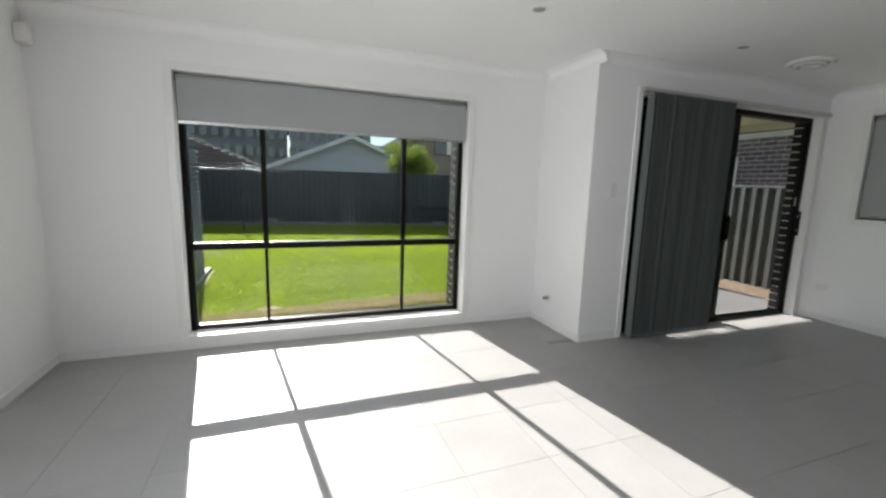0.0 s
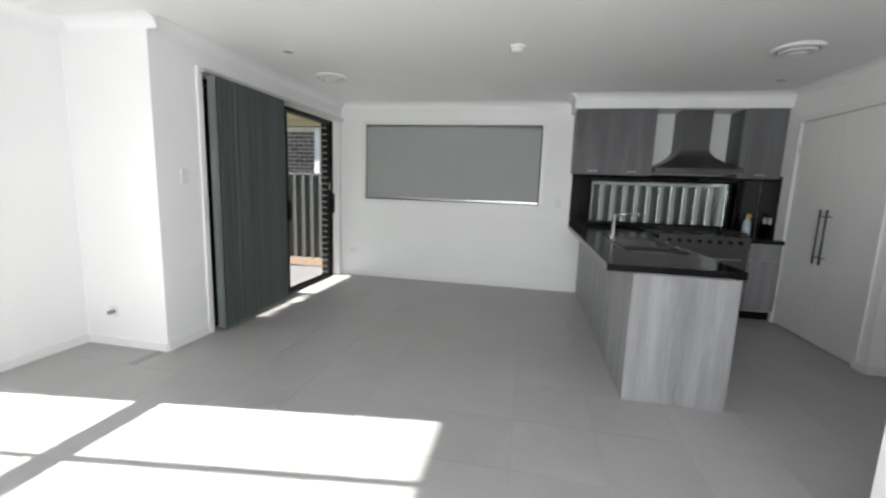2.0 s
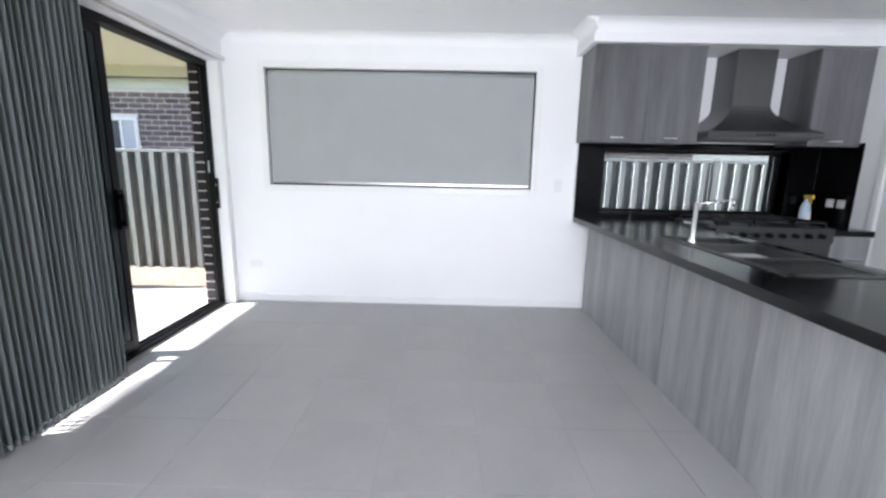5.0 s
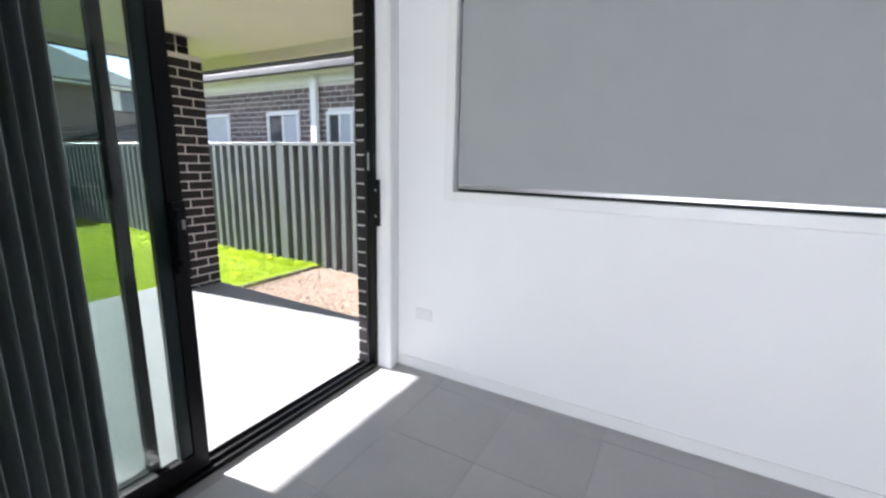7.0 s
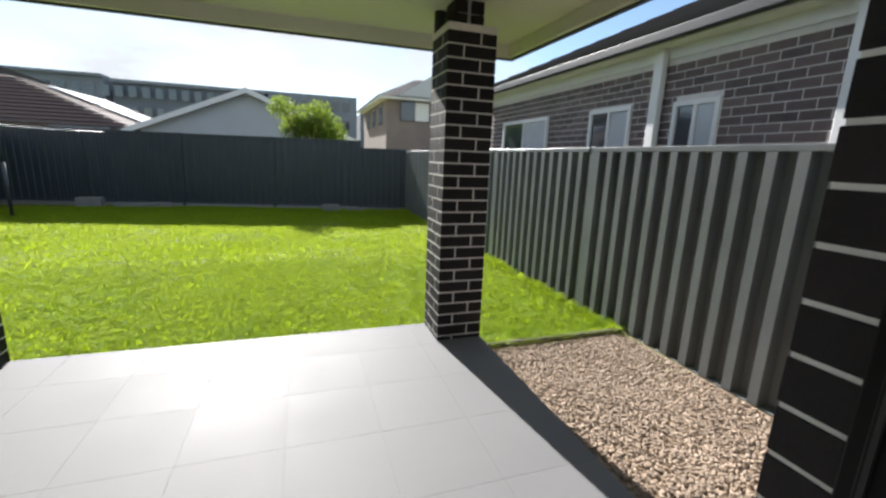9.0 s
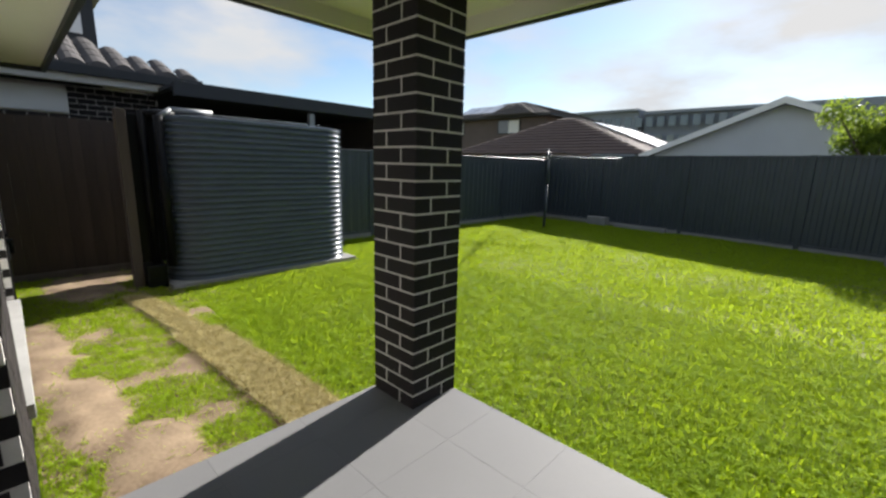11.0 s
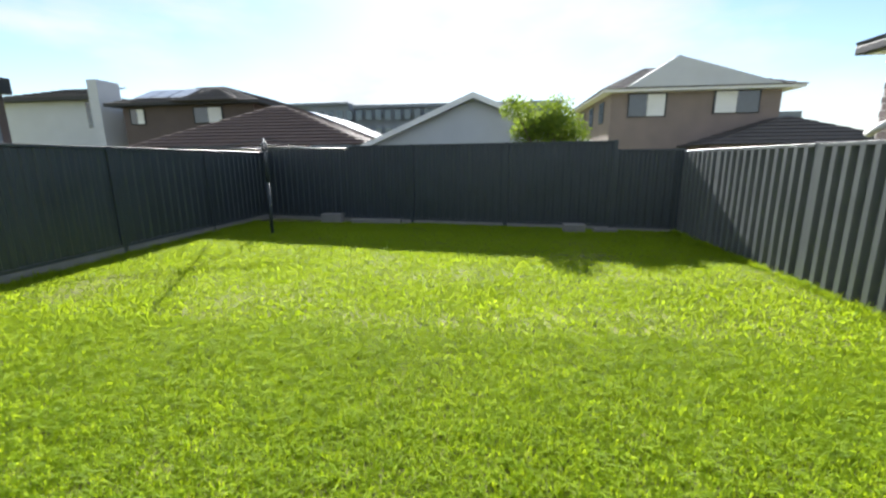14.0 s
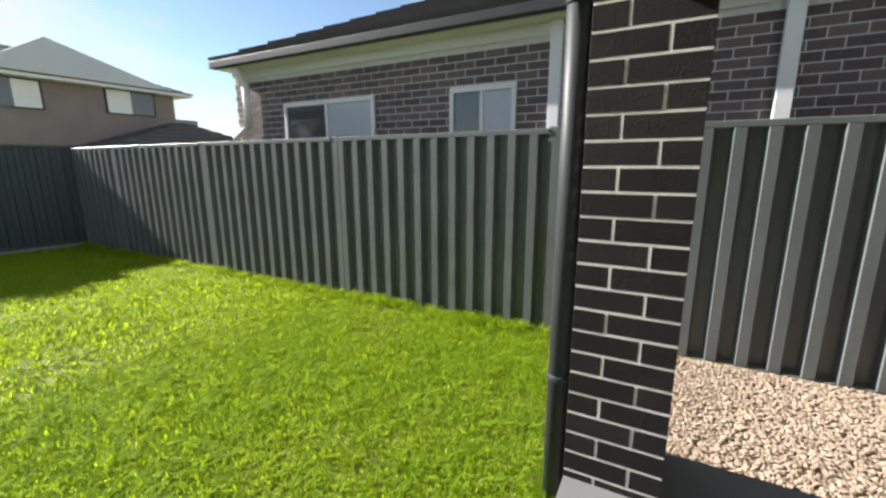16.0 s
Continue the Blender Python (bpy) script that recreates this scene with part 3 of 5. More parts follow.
sash(0.52, 1.70, 0.09, 0.125, 0.038, "fixed_panel")
slider = sash(0.655, 1.858, 0.04, 0.08, 0.058, "sliding_panel")
part("inner_stile", door_box((1.752, 0.046, 0.115, 1.7995, 0.076, 2.035)), M["tealblack"], slider, "dark green-black inner stile")
part("handle", door_box((1.803, 0.018, 0.86, 1.853, 0.0395, 1.12), (1.79, -0.020, 0.92, 1.815, -0.004, 1.06), (1.80, -0.016, 0.885, 1.818, 0.019, 0.925), (1.80, -0.016, 1.055, 1.818, 0.019, 1.095), bevel=0.006), M["black"], slider, "black pull handle")
part("lock", door_box((1.829, 0.010, 1.02, 1.842, 0.0175, 1.055)), M["galv"], slider, "silver lock snib")

# vertical blind
vb_ = thing("vertical_blind", (1.0, -0.045, 0), "dark grey vertical blind drawn to one side of the sliding door", "blind")
part("head_rail", boxes((0.43, -0.065, 2.165, 2.98, -0.022, 2.198), bevel=0.003), M["alu"], vb_, "silver aluminium head rail")
slat_bm = bmesh.new()
n = 7
ring = []
for z in (0.035, 2.16):
    row = []
    for k in range(n):
        u = -0.0445 + 0.089 * k / (n - 1)
        row.append((u, 0.013 * (1 - (2 * k / (n - 1) - 1) ** 2), z))
    ring.append([slat_bm.verts.new(v) for v in row] + [slat_bm.verts.new((v[0], v[1] + 0.0012, z)) for v in row[::-1]])
m2 = 2 * n
for i in range(m2):
    f = slat_bm.faces.new((ring[0][i], ring[0][(i + 1) % m2], ring[1][(i + 1) % m2], ring[1][i]))
slat_bm.faces.new(ring[0])
slat_bm.faces.new(ring[1][::-1])
box(slat_bm, -0.042, 0.002, 0.02, 0.042, 0.008, 0.05)
slat0 = part("slat", slat_bm, M["vslat"])
slat0.parent = vb_
N_SLAT = 28
for i in range(N_SLAT):
    o = slat0 if i == 0 else slat0.copy()
    if i:
        scene.collection.objects.link(o)
    x = 0.505 + 0.95 * i / (N_SLAT - 1)
    o.location = Vector((x, -0.07 + random.uniform(-0.004, 0.004), 0)) - vb_.location
    o.rotation_euler = (0, 0, radians(-79 + random.uniform(-5, 5) - (22 if i == 0 else 0)))
bm = bmesh.new()
for i in range(N_SLAT - 1):
    x = 0.505 + 0.95 * i / (N_SLAT - 1)
    tube(bm, (x, -0.10, 0.045), (x + 0.95 / (N_SLAT - 1), -0.10, 0.045), 0.0022, seg=6)
part("bottom_chain", bm, M["vslat"], vb_, "thin grey bottom chain")


def plate(name, axis, f, s, u, z, w, h, label, category, rocker=2):
    """Wall plate with rockers or sockets."""
    at = (u, f, z) if axis == 'x' else (f, u, z)
    t = thing(name, at, label, category)

    def bx(a, c, b, d, e0, e1, bev=0.002):
        bm = bmesh.new()
        if axis == 'x':
            box(bm, a, f + s * e0, c, b, f + s * e1, d, bev)
        else:
            box(bm, f + s * e0, a, c, f + s * e1, b, d, bev)
        return bm
    part("cover", bx(u - w / 2, z - h / 2, u + w / 2, z + h / 2, 0, 0.006), M["plastic"], t)
    for k in range(rocker):
        c = u + (k - (rocker - 1) / 2) * w * 0.42
        part("rocker", bx(c - 0.008, z - 0.008, c + 0.008, z + 0.012, 0.006, 0.009, 0.001), M["plastic"], t)
    return t


plate("power_point", 'y', 3.05, -1, -0.19, 0.365, 0.115, 0.07, "white double power point low on the dining wall", "power point")
plate("light_switch", 'y', 3.05, -1, -3.02, 1.16, 0.07, 0.115, "white light switch on the dining wall beside the splashback", "switch")
plate("light_switch", 'x', 0.0, -1, 0.25, 1.34, 0.07, 0.115, "white light switch beside the sliding door", "switch")
gas = thing("gas_outlet", (0, 0.47, 0.28), "small chrome gas bayonet outlet on a wall plate", "gas outlet")
part("cover", boxes((-0.008, 0.43, 0.24, 0, 0.51, 0.32), bevel=0.003), M["plastic"], gas)
part("spigot", tube(bmesh.new(), (-0.008, 0.47, 0.28), (-0.055, 0.47, 0.28), 0.016), M["galv"], gas, "grey metal bayonet spigot")
pir = thing("motion_detector", (-3.93, 0.70, 2.20), "small white alarm sensor high in the room corner", "sensor")
pir.name = "alarm_sensor"
part("body", boxes((-3.95, 0.655, 2.15, -3.885, 0.75, 2.27), bevel=0.014), M["plastic"], pir)
part("lens", boxes((-3.889, 0.675, 2.165, -3.879, 0.725, 2.21), bevel=0.004), M["trim"], pir)


def ceiling_disc(name, x, y, r, label, category, kind):
    t = thing(name, (x, y, CEIL), label, category)
    if kind == "vent":
        # black disc stands in for the shaded gaps between the rings
        part("throat", lathe(bmesh.new(), x, y, [(r * 0.81, CEIL - 0.001), (r * 0.80, CEIL - 0.010), (0.01, CEIL - 0.010)]), M["rubber"], t, "black disc in place of the shade in the duct")
        part("outer_ring", lathe(bmesh.new(), x, y, [(r, CEIL), (r, CEIL - 0.012), (r * 0.82, CEIL - 0.03), (r * 0.80, CEIL)]), M["plastic"], t)
        part("inner_cone", lathe(bmesh.new(), x, y, [(r * 0.70, CEIL - 0.012), (r * 0.72, CEIL - 0.028), (r * 0.5, CEIL - 0.042), (r * 0.45, CEIL - 0.012)]), M["plastic"], t)
        part("centre_disc", lathe(bmesh.new(), x, y, [(r * 0.36, CEIL - 0.02), (r * 0.38, CEIL - 0.04), (r * 0.2, CEIL - 0.05), (0.01, CEIL - 0.052)]), M["plastic"], t)
    elif kind == "smoke":
        part("base", lathe(bmesh.new(), x, y, [(r, CEIL), (r, CEIL - 0.015), (r * 0.9, CEIL - 0.02)]), M["plastic"], t)
        part("dome", lathe(bmesh.new(), x, y, [(r * 0.8, CEIL - 0.018), (r * 0.75, CEIL - 0.04), (r * 0.4, CEIL - 0.05), (0.01, CEIL - 0.052)]), M["plastic"], t)
    else:
        part("rim", lathe(bmesh.new(), x, y, [(r, CEIL), (r, CEIL - 0.004), (r * 0.82, CEIL - 0.008), (r * 0.8, CEIL - 0.002)]), M["plastic"], t)
        part("lens", lathe(bmesh.new(), x, y, [(r * 0.8, CEIL - 0.002), (r * 0.78, CEIL - 0.005), (0.01, CEIL - 0.005)]), M["blind"], t, "frosted lens")
    return t


for x, y in ((1.65, -0.55), (1.10, -4.50)):
    ceiling_disc("ceiling_vent", x, y, 0.165, "round white ceiling air vent", "vent", "vent")
ceiling_disc("smoke_alarm", 0.86, -2.49, 0.06, "small white smoke alarm on the ceiling", "smoke alarm", "smoke")
for x, y in ((0.82, -0.57), (0.74, -4.87), (2.04, -4.87), (-0.91, -0.51), (-2.6, -2.9), (-3.2, -3.4)):
    ceiling_disc("downlight", x, y, 0.05, "small white recessed downlight", "downlight", "light")

post = thing("balustrade_end", (-1.14, -3.85, 0), "white painted dwarf wall end with a rounded cap", "balustrade")
part("upright", boxes((-1.19, -3.90, 0, -1.09, -3.80, 1.115), bevel=0.006), M["trim"], post)
part("cap", boxes((-1.215, -3.925, 1.115, -1.065, -3.775, 1.16), bevel=0.018), M["trim"], post)
part("panel", boxes((-1.17, -5.60, 0, -1.11, -3.90, 1.05), bevel=0.004), M["wall"], post)
part("rail", boxes((-1.185, -5.60, 1.05, -1.095, -3.925, 1.10), bevel=0.01), M["trim"], post)

# ---- kitchen ----
def board_panel(parent, name, x0, y0, z0, x1, y1, z1, label="", face="board"):
    return part(name, boxes((x0, y0, z0, x1, y1, z1), bevel=0.002), M[face], parent, label)


pen = thing("peninsula_cabinet", (1.5, -3.6, 0), "grey woodgrain kitchen peninsula with plain panels", "cabinet")
xs = [0.185, 0.83, 1.55, 2.27, 2.999]
for a, b in zip(xs, xs[1:]):
    board_panel(pen, "back_panel", a + 0.001, -3.338, 0.0, b - 0.001, -3.32, 0.838)
board_panel(pen, "end_panel", 0.165, -3.93, 0.0, 0.184, -3.32, 0.838)
part("carcass", boxes((0.19, -3.90, 0.10, 2.38, -3.34, 0.838)), M["plastic"], pen)
part("kickboard", boxes((0.19, -3.84, 0.0, 2.38, -3.40, 0.10)), M["black"], pen)
for a, b in ((0.19, 0.78), (0.78, 1.35), (1.35, 1.92), (1.92, 2.38)):
    d = board_panel(pen, "door", a + 0.002, -3.92, 0.11, b - 0.002, -3.902, 0.83)
    part("handle", boxes((b - 0.14, -3.945, 0.80, b - 0.03, -3.935, 0.81), (b - 0.135, -3.937, 0.80, b - 0.125, -3.92, 0.81), (b - 0.045, -3.937, 0.80, b - 0.035, -3.92, 0.81)), M["alu"], d, "slim silver handle")
SX0, SX1, SY0, SY1 = 0.86, 1.86, -3.86, -3.42
worktop = thing("worktop", (1.6, -3.6, 0.84), "polished black stone worktop on the peninsula and range wall", "worktop")
for r in ((0.20, -3.97, 0.84, SX0, -3.165, 0.885), (SX1, -3.97, 0.84, 2.998, -3.165, 0.885), (SX0, SY1, 0.84, SX1, -3.165, 0.885), (SX0, -3.97, 0.84, SX1, SY0, 0.885), (2.38, -4.08, 0.84, 2.998, -3.97, 0.885), (2.38, -5.298, 0.84, 2.998, -4.99, 0.885)):
    part("slab", boxes(r), M["stone"], worktop)
sink = thing("kitchen_sink", (1.36, -3.64, 0.88), "stainless steel sink with two bowls and a drainer", "sink")
part("rim", boxes((SX0 - 0.015, SY0 - 0.015, 0.885, SX1 + 0.015, SY0 + 0.03, 0.890), (SX0 - 0.015, SY1 - 0.03, 0.885, SX1 + 0.015, SY1 + 0.015, 0.890), (SX0 - 0.015, SY0, 0.885, SX0 + 0.03, SY1, 0.890), (SX1 - 0.03, SY0, 0.885, SX1 + 0.015, SY1, 0.890), (1.18, SY0, 0.885, 1.22, SY1, 0.8895), (1.60, SY0, 0.885, 1.63, SY1, 0.8895)), M["steel"], sink)
for a, b, dz in ((1.22, 1.60, 0.17), (1.63, 1.83, 0.12)):
    p = part("bowl", boxes((a, SY0 + 0.03, 0.885 - dz, b, SY1 - 0.03, 0.885 - dz + 0.004), (a - 0.003, SY0 + 0.03, 0.885 - dz, a, SY1 - 0.03, 0.885), (b, SY0 + 0.03, 0.885 - dz, b + 0.003, SY1 - 0.03, 0.885), (a, SY0 + 0.027, 0.885 - dz, b, SY0 + 0.03, 0.885), (a, SY1 - 0.03, 0.885 - dz, b, SY1 - 0.027, 0.885)), M["steel"], sink)
    part("drain", lathe(bmesh.new(), (a + b) / 2, -3.64, [(0.04, 0.888 - dz), (0.035, 0.893 - dz), (0.01, 0.890 - dz)], 16), M["chrome"], p)
part("drainer", boxes(*[(0.90, SY0 + 0.05 + k * 0.036, 0.878, 1.17, SY0 + 0.066 + k * 0.036, 0.887) for k in range(10)], (SX0 + 0.03, SY0 + 0.03, 0.872, 1.18, SY1 - 0.03, 0.878)), M["steel"], sink)
tap = thing("sink_mixer", (1.60, -3.45, 0.885), "tall chrome kitchen mixer tap", "tap")
part("base", lathe(bmesh.new(), 1.60, -3.45, [(0.024, 0.888), (0.024, 0.90), (0.014, 0.93), (0.012, 1.13)], 18), M["chrome"], tap)
part("spout", tube(tube(bmesh.new(), (1.60, -3.45, 1.12), (1.60, -3.67, 1.15), 0.008), (1.60, -3.66, 1.15), (1.60, -3.66, 1.11), 0.009), M["chrome"], tap)
part("lever", boxes((1.62, -3.457, 1.00, 1.70, -3.443, 1.012), bevel=0.003), M["chrome"], tap)

splash = thing("splashback", (2.99, -4.2, 0.9), "glossy black splashback round the kitchen window", "splashback")
part("panel", boxes((2.992, -5.29, 0.885, 2.9995, -5.05, 1.56), (2.992, -3.40, 0.885, 2.9995, -3.165, 1.56), (2.992, -5.05, 1.50, 2.9995, -3.40, 1.56), (2.992, -5.05, 0.885, 2.9995, -3.40, 0.93)), M["splash"], splash)
part("side_panel", boxes((2.60, -5.2995, 0.885, 2.991, -5.292, 1.56)), M["splash"], splash)
part("reveal", boxes((3.0, -5.05, 0.922, 3.11, -3.40, 0.93), (3.0, -5.05, 1.50, 3.11, -3.40, 1.508), (3.0, -3.40, 0.93, 3.11, -3.392, 1.50), (3.0, -5.058, 0.93, 3.11, -5.05, 1.50)), M["splash"], splash)
for u in (2.70, 2.80):
    plate("power_point", 'x', -5.292, 1, u, 1.07, 0.07, 0.07, "white power point on the black splashback", "power point", 1)


def wall_cabinet(y0, y1, doors, label):
    c = thing("wall_cabinet", (2.83, (y0 + y1) / 2, 1.54), label, "cabinet", "kitchen wall cupboards")
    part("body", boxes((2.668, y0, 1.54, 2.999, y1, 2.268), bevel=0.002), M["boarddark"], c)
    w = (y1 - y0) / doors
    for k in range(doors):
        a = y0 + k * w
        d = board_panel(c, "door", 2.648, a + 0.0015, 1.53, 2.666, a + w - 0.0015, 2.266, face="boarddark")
        h = a + (w * 0.5)
        part("handle", boxes((2.628, h - 0.05, 1.565, 2.636, h + 0.05, 1.573), (2.632, h - 0.048, 1.565, 2.65, h - 0.04, 1.573), (2.632, h + 0.04, 1.565, 2.65, h + 0.048, 1.573)), M["alu"], d, "slim silver handle")
    return c


wall_cabinet(-4.0, -3.14, 2, "grey woodgrain double wall cupboard with slim silver handles")
wall_cabinet(-5.298, -4.88, 1, "grey woodgrain single wall cupboard beside the range hood")
hood = thing("range_hood", (2.76, -4.44, 1.56), "stainless steel canopy range hood with a square flue", "range hood")
bm = bmesh.new()
secs = []
for k in range(8):
    f = k / 7
    zz = 1.62 + 0.22 * f
    e = (1 - f) ** 1.8
    hw = 0.155 + 0.285 * e
    xf = 2.72 - 0.22 * e
    secs.append([bm.verts.new(v) for v in ((xf, -4.44 - hw, zz), (2.998, -4.44 - hw, zz), (2.998, -4.44 + hw, zz), (xf, -4.44 + hw, zz))])
for a, b in zip(secs, secs[1:]):
    for i in range(4):
        bm.faces.new((a[i], a[(i + 1) % 4], b[(i + 1) % 4], b[i]))
bm.faces.new(secs[0])
bm.faces.new(secs[-1])
part("canopy", bm, M["steel"], hood)
part("rim", boxes((2.50, -4.88, 1.575, 2.998, -4.0, 1.62), bevel=0.003), M["steel"], hood)
part("flue", boxes((2.72, -4.595, 1.84, 2.998, -4.285, 2.268), bevel=0.003), M["steel"], hood)
for k in range(3):
    part("filter", boxes((2.54, -4.855 + k * 0.28, 1.568, 2.96, -4.585 + k * 0.28, 1.5745), bevel=0.002), M["galv"], hood, "grey mesh filter panel")
part("controls", boxes(*[(2.492, -4.50 + k * 0.03, 1.59, 2.50, -4.485 + k * 0.03, 1.605) for k in range(5)], bevel=0.001), M["black"], hood)

oven = thing("freestanding_cooker", (2.70, -4.53, 0), "stainless steel freestanding gas cooker with a row of knobs", "cooker")
part("body", boxes((2.40, -4.985, 0.0, 2.99, -4.085, 0.78), bevel=0.003), M["steel"], oven)
part("hob", boxes((2.37, -4.985, 0.78, 2.99, -4.085, 0.90), bevel=0.006), M["steel"], oven)
part("oven_door", boxes((2.375, -4.96, 0.14, 2.399, -4.11, 0.70), bevel=0.004), M["steel"], oven)
part("oven_window", boxes((2.370, -4.86, 0.24, 2.375, -4.21, 0.56), bevel=0.002), M["winglass"], oven)
part("door_handle", tube(bmesh.new(), (2.345, -4.9, 0.66), (2.345, -4.17, 0.66), 0.011), M["chrome"], oven)
for k in range(8):
    y = -4.88 + k * 0.10
    part("knob", tube(bmesh.new(), (2.37, y, 0.84), (2.335, y, 0.84), 0.021, 0.017), M["black"], oven, "black control knob")
for k, (x, y, r) in enumerate(((2.53, -4.85, 0.04), (2.84, -4.85, 0.05), (2.68, -4.535, 0.07), (2.53, -4.22, 0.05), (2.84, -4.22, 0.04))):
    part("burner", lathe(bmesh.new(), x, y, [(r * 1.3, 0.90), (r * 1.2, 0.912), (r, 0.915), (r, 0.925), (r * 0.3, 0.928)], 16), M["cast"], oven)
for y0, y1 in ((-4.96, -4.70), (-4.68, -4.40), (-4.38, -4.11)):
    rows = [(2.42, y0, 0.93, 2.435, y1, 0.945), (2.94, y0, 0.93, 2.955, y1, 0.945), (2.42, y0, 0.93, 2.955, y0 + 0.014, 0.945), (2.42, y1 - 0.014, 0.93, 2.955, y1, 0.945), (2.42, (y0 + y1) / 2 - 0.006, 0.935, 2.955, (y0 + y1) / 2 + 0.006, 0.948), (2.68, y0, 0.935, 2.692, y1, 0.948)]
    rows += [(x, y, 0.90, x + 0.014, y + 0.014, 0.93) for x in (2.42, 2.941) for y in (y0, y1 - 0.014)]
    part("trivet", boxes(*rows), M["cast"], oven, "black cast iron pan support")
for y0, y1, lab in ((-4.07, -3.98, "grey woodgrain filler panel beside the cooker"), (-5.298, -4.995, "grey woodgrain base cupboard beside the cooker")):
    c = thing("base_cabinet", (2.7, (y0 + y1) / 2, 0), lab, "cabinet", "kitchen base cupboards")
    part("body", boxes((2.42, y0, 0.10, 2.995, y1, 0.838)), M["plastic"], c)
    part("kickboard", boxes((2.46, y0, 0.0, 2.99, y1, 0.10)), M["black"], c)
    board_panel(c, "door", 2.40, y0 + 0.002, 0.11, 2.419, y1 - 0.002, 0.655)
    if y1 - y0 > 0.2:
        board_panel(c, "drawer", 2.40, y0 + 0.002, 0.66, 2.419, y1 - 0.002, 0.83)
det = thing("spray_bottle", (2.86, -5.14, 0.885), "pale blue spray bottle with a yellow trigger", "bottle")
part("bottle", lathe(bmesh.new(), 2.86, -5.14, [(0.036, 0.886), (0.040, 0.90), (0.040, 1.00), (0.032, 1.05), (0.016, 1.08), (0.014, 1.10)], 18), M["bottle"], det)
part("trigger", boxes((2.80, -5.152, 1.10, 2.885, -5.128, 1.135), (2.812, -5.146, 1.06, 2.822, -5.134, 1.10), bevel=0.004), M["yellow"], det, "yellow trigger head")
part("paper_label", boxes((2.817, -5.16, 0.92, 2.8205, -5.12, 0.99)), M["plastic"], det)

pantry = thing("door_2", (1.82, -5.32, 0), "pair of closed flat white pantry doors", "door", "", "structure")
for a, b, hx in ((1.243, 1.818, 1.775), (1.822, 2.397, 1.865)):
    d = part("door_leaf", boxes((a, -5.345, 0.012, b, -5.308, 2.085), bevel=0.002), M["trim"], pantry)
    bm = tube(bmesh.new(), (hx, -5.265, 0.74), (hx, -5.265, 1.24), 0.0085)
    for z in (0.80, 1.18):
        tube(bm, (hx, -5.265, z), (hx, -5.308, z), 0.005, seg=8)
    part("handle", bm, M["steel"], d, "long dark steel bar handle")
    hs = a if a < 1.5 else b
    for z in (0.25, 1.82):
        part("hinge", tube(bmesh.new(), (hs, -5.303, z - 0.04), (hs, -5.303, z + 0.04), 0.006, seg=8), M["alu"], d)
setting("bulkhead", boxes((0.132, -5.945, 2.21, 1.098, -5.305, 2.418)), M["wall"], "white plaster bulkhead over the fridge recess")
fc = thing("overhead_cabinet", (0.6, -5.6, 1.9), "grey woodgrain cupboard over the empty fridge recess", "cabinet")
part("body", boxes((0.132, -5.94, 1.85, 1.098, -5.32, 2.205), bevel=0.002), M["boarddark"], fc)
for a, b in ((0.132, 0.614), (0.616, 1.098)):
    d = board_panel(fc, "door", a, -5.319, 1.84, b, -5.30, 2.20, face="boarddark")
    part("handle", boxes(((a + b) / 2 - 0.05, -5.285, 1.87, (a + b) / 2 + 0.05, -5.277, 1.878), ((a + b) / 2 - 0.048, -5.30, 1.87, (a + b) / 2 - 0.04, -5.28, 1.878), ((a + b) / 2 + 0.04, -5.30, 1.87, (a + b) / 2 + 0.048, -5.28, 1.878)), M["alu"], d)

# ---- outside: ground ----
GR = -0.24
bm = bmesh.new()
gx = [-300, -60, -20, -9] + [-5.2 + 0.2 * i for i in range(53)] + [9, 20, 60, 300]
gy = [-300, -60, -20, -7] + [0.9 + 0.2 * i for i in range(64)] + [20, 40, 90, 400]
grid_v = []
for y in gy:
    row = []
    for x in gx:
        h = 0.0
        if -5.3 < x < 5.3 and 0.8 < y < 13.8:
            h = 0.025 * noise.noise((x * 0.9, y * 0.9, 0)) + 0.012 * noise.noise((x * 3, y * 3, 4))
        row.append(bm.verts.new((x, y, GR + h)))
    grid_v.append(row)
for j in range(len(gy) - 1):
    for i in range(len(gx) - 1):
        bm.faces.new((grid_v[j][i], grid_v[j][i + 1], grid_v[j + 1][i + 1], grid_v[j + 1][i])).smooth = True
setting("ground", bm, M["soil"], "level ground of soil and thatch under the lawn")

DIRT_PTS = ((-2.3, 1.28, 0.9, 0.16), (-1.1, 1.42, 0.6, 0.17), (-0.30, 1.62, 0.45, 0.22), (-4.3, 1.75, 0.6, 0.35), (-4.7, 1.9, 0.5, 0.5))


def dirtness(x, y):
    d = 0.0
    for cx, cy, rx, ry in DIRT_PTS:
        q = ((x - cx) / rx) ** 2 + ((y - cy) / ry) ** 2
        d = max(d, 1.25 - q)
    return d + 0.45 * noise.noise((x * 2.6, y * 2.6, 7))


bm = bmesh.new()
nx, ny = 90, 34
dv = {}
for j in range(ny + 1):
    for i in range(nx + 1):
        x, y = -5.0 + 4.95 * i / nx, 1.18 + 1.4 * j / ny
        d = dirtness(x, y)
        z = GR + 0.012 + 0.022 * max(-1.6, min(d, 1.0)) + 0.014 * noise.noise((x * 7, y * 7, 1))
        dv[i, j] = bm.verts.new((x, y, z))
for j in range(ny):
    for i in range(nx):
        bm.faces.new((dv[i, j], dv[i + 1, j], dv[i + 1, j + 1], dv[i, j + 1])).smooth = True
tagged(part("bare_dirt", bm, M["dirt"]), "patch of bare sandy dirt beside the house wall", "dirt", "", "stuff")


def turf_y(f):
    return 2.09 + 0.52 * f - 0.19 * f * f


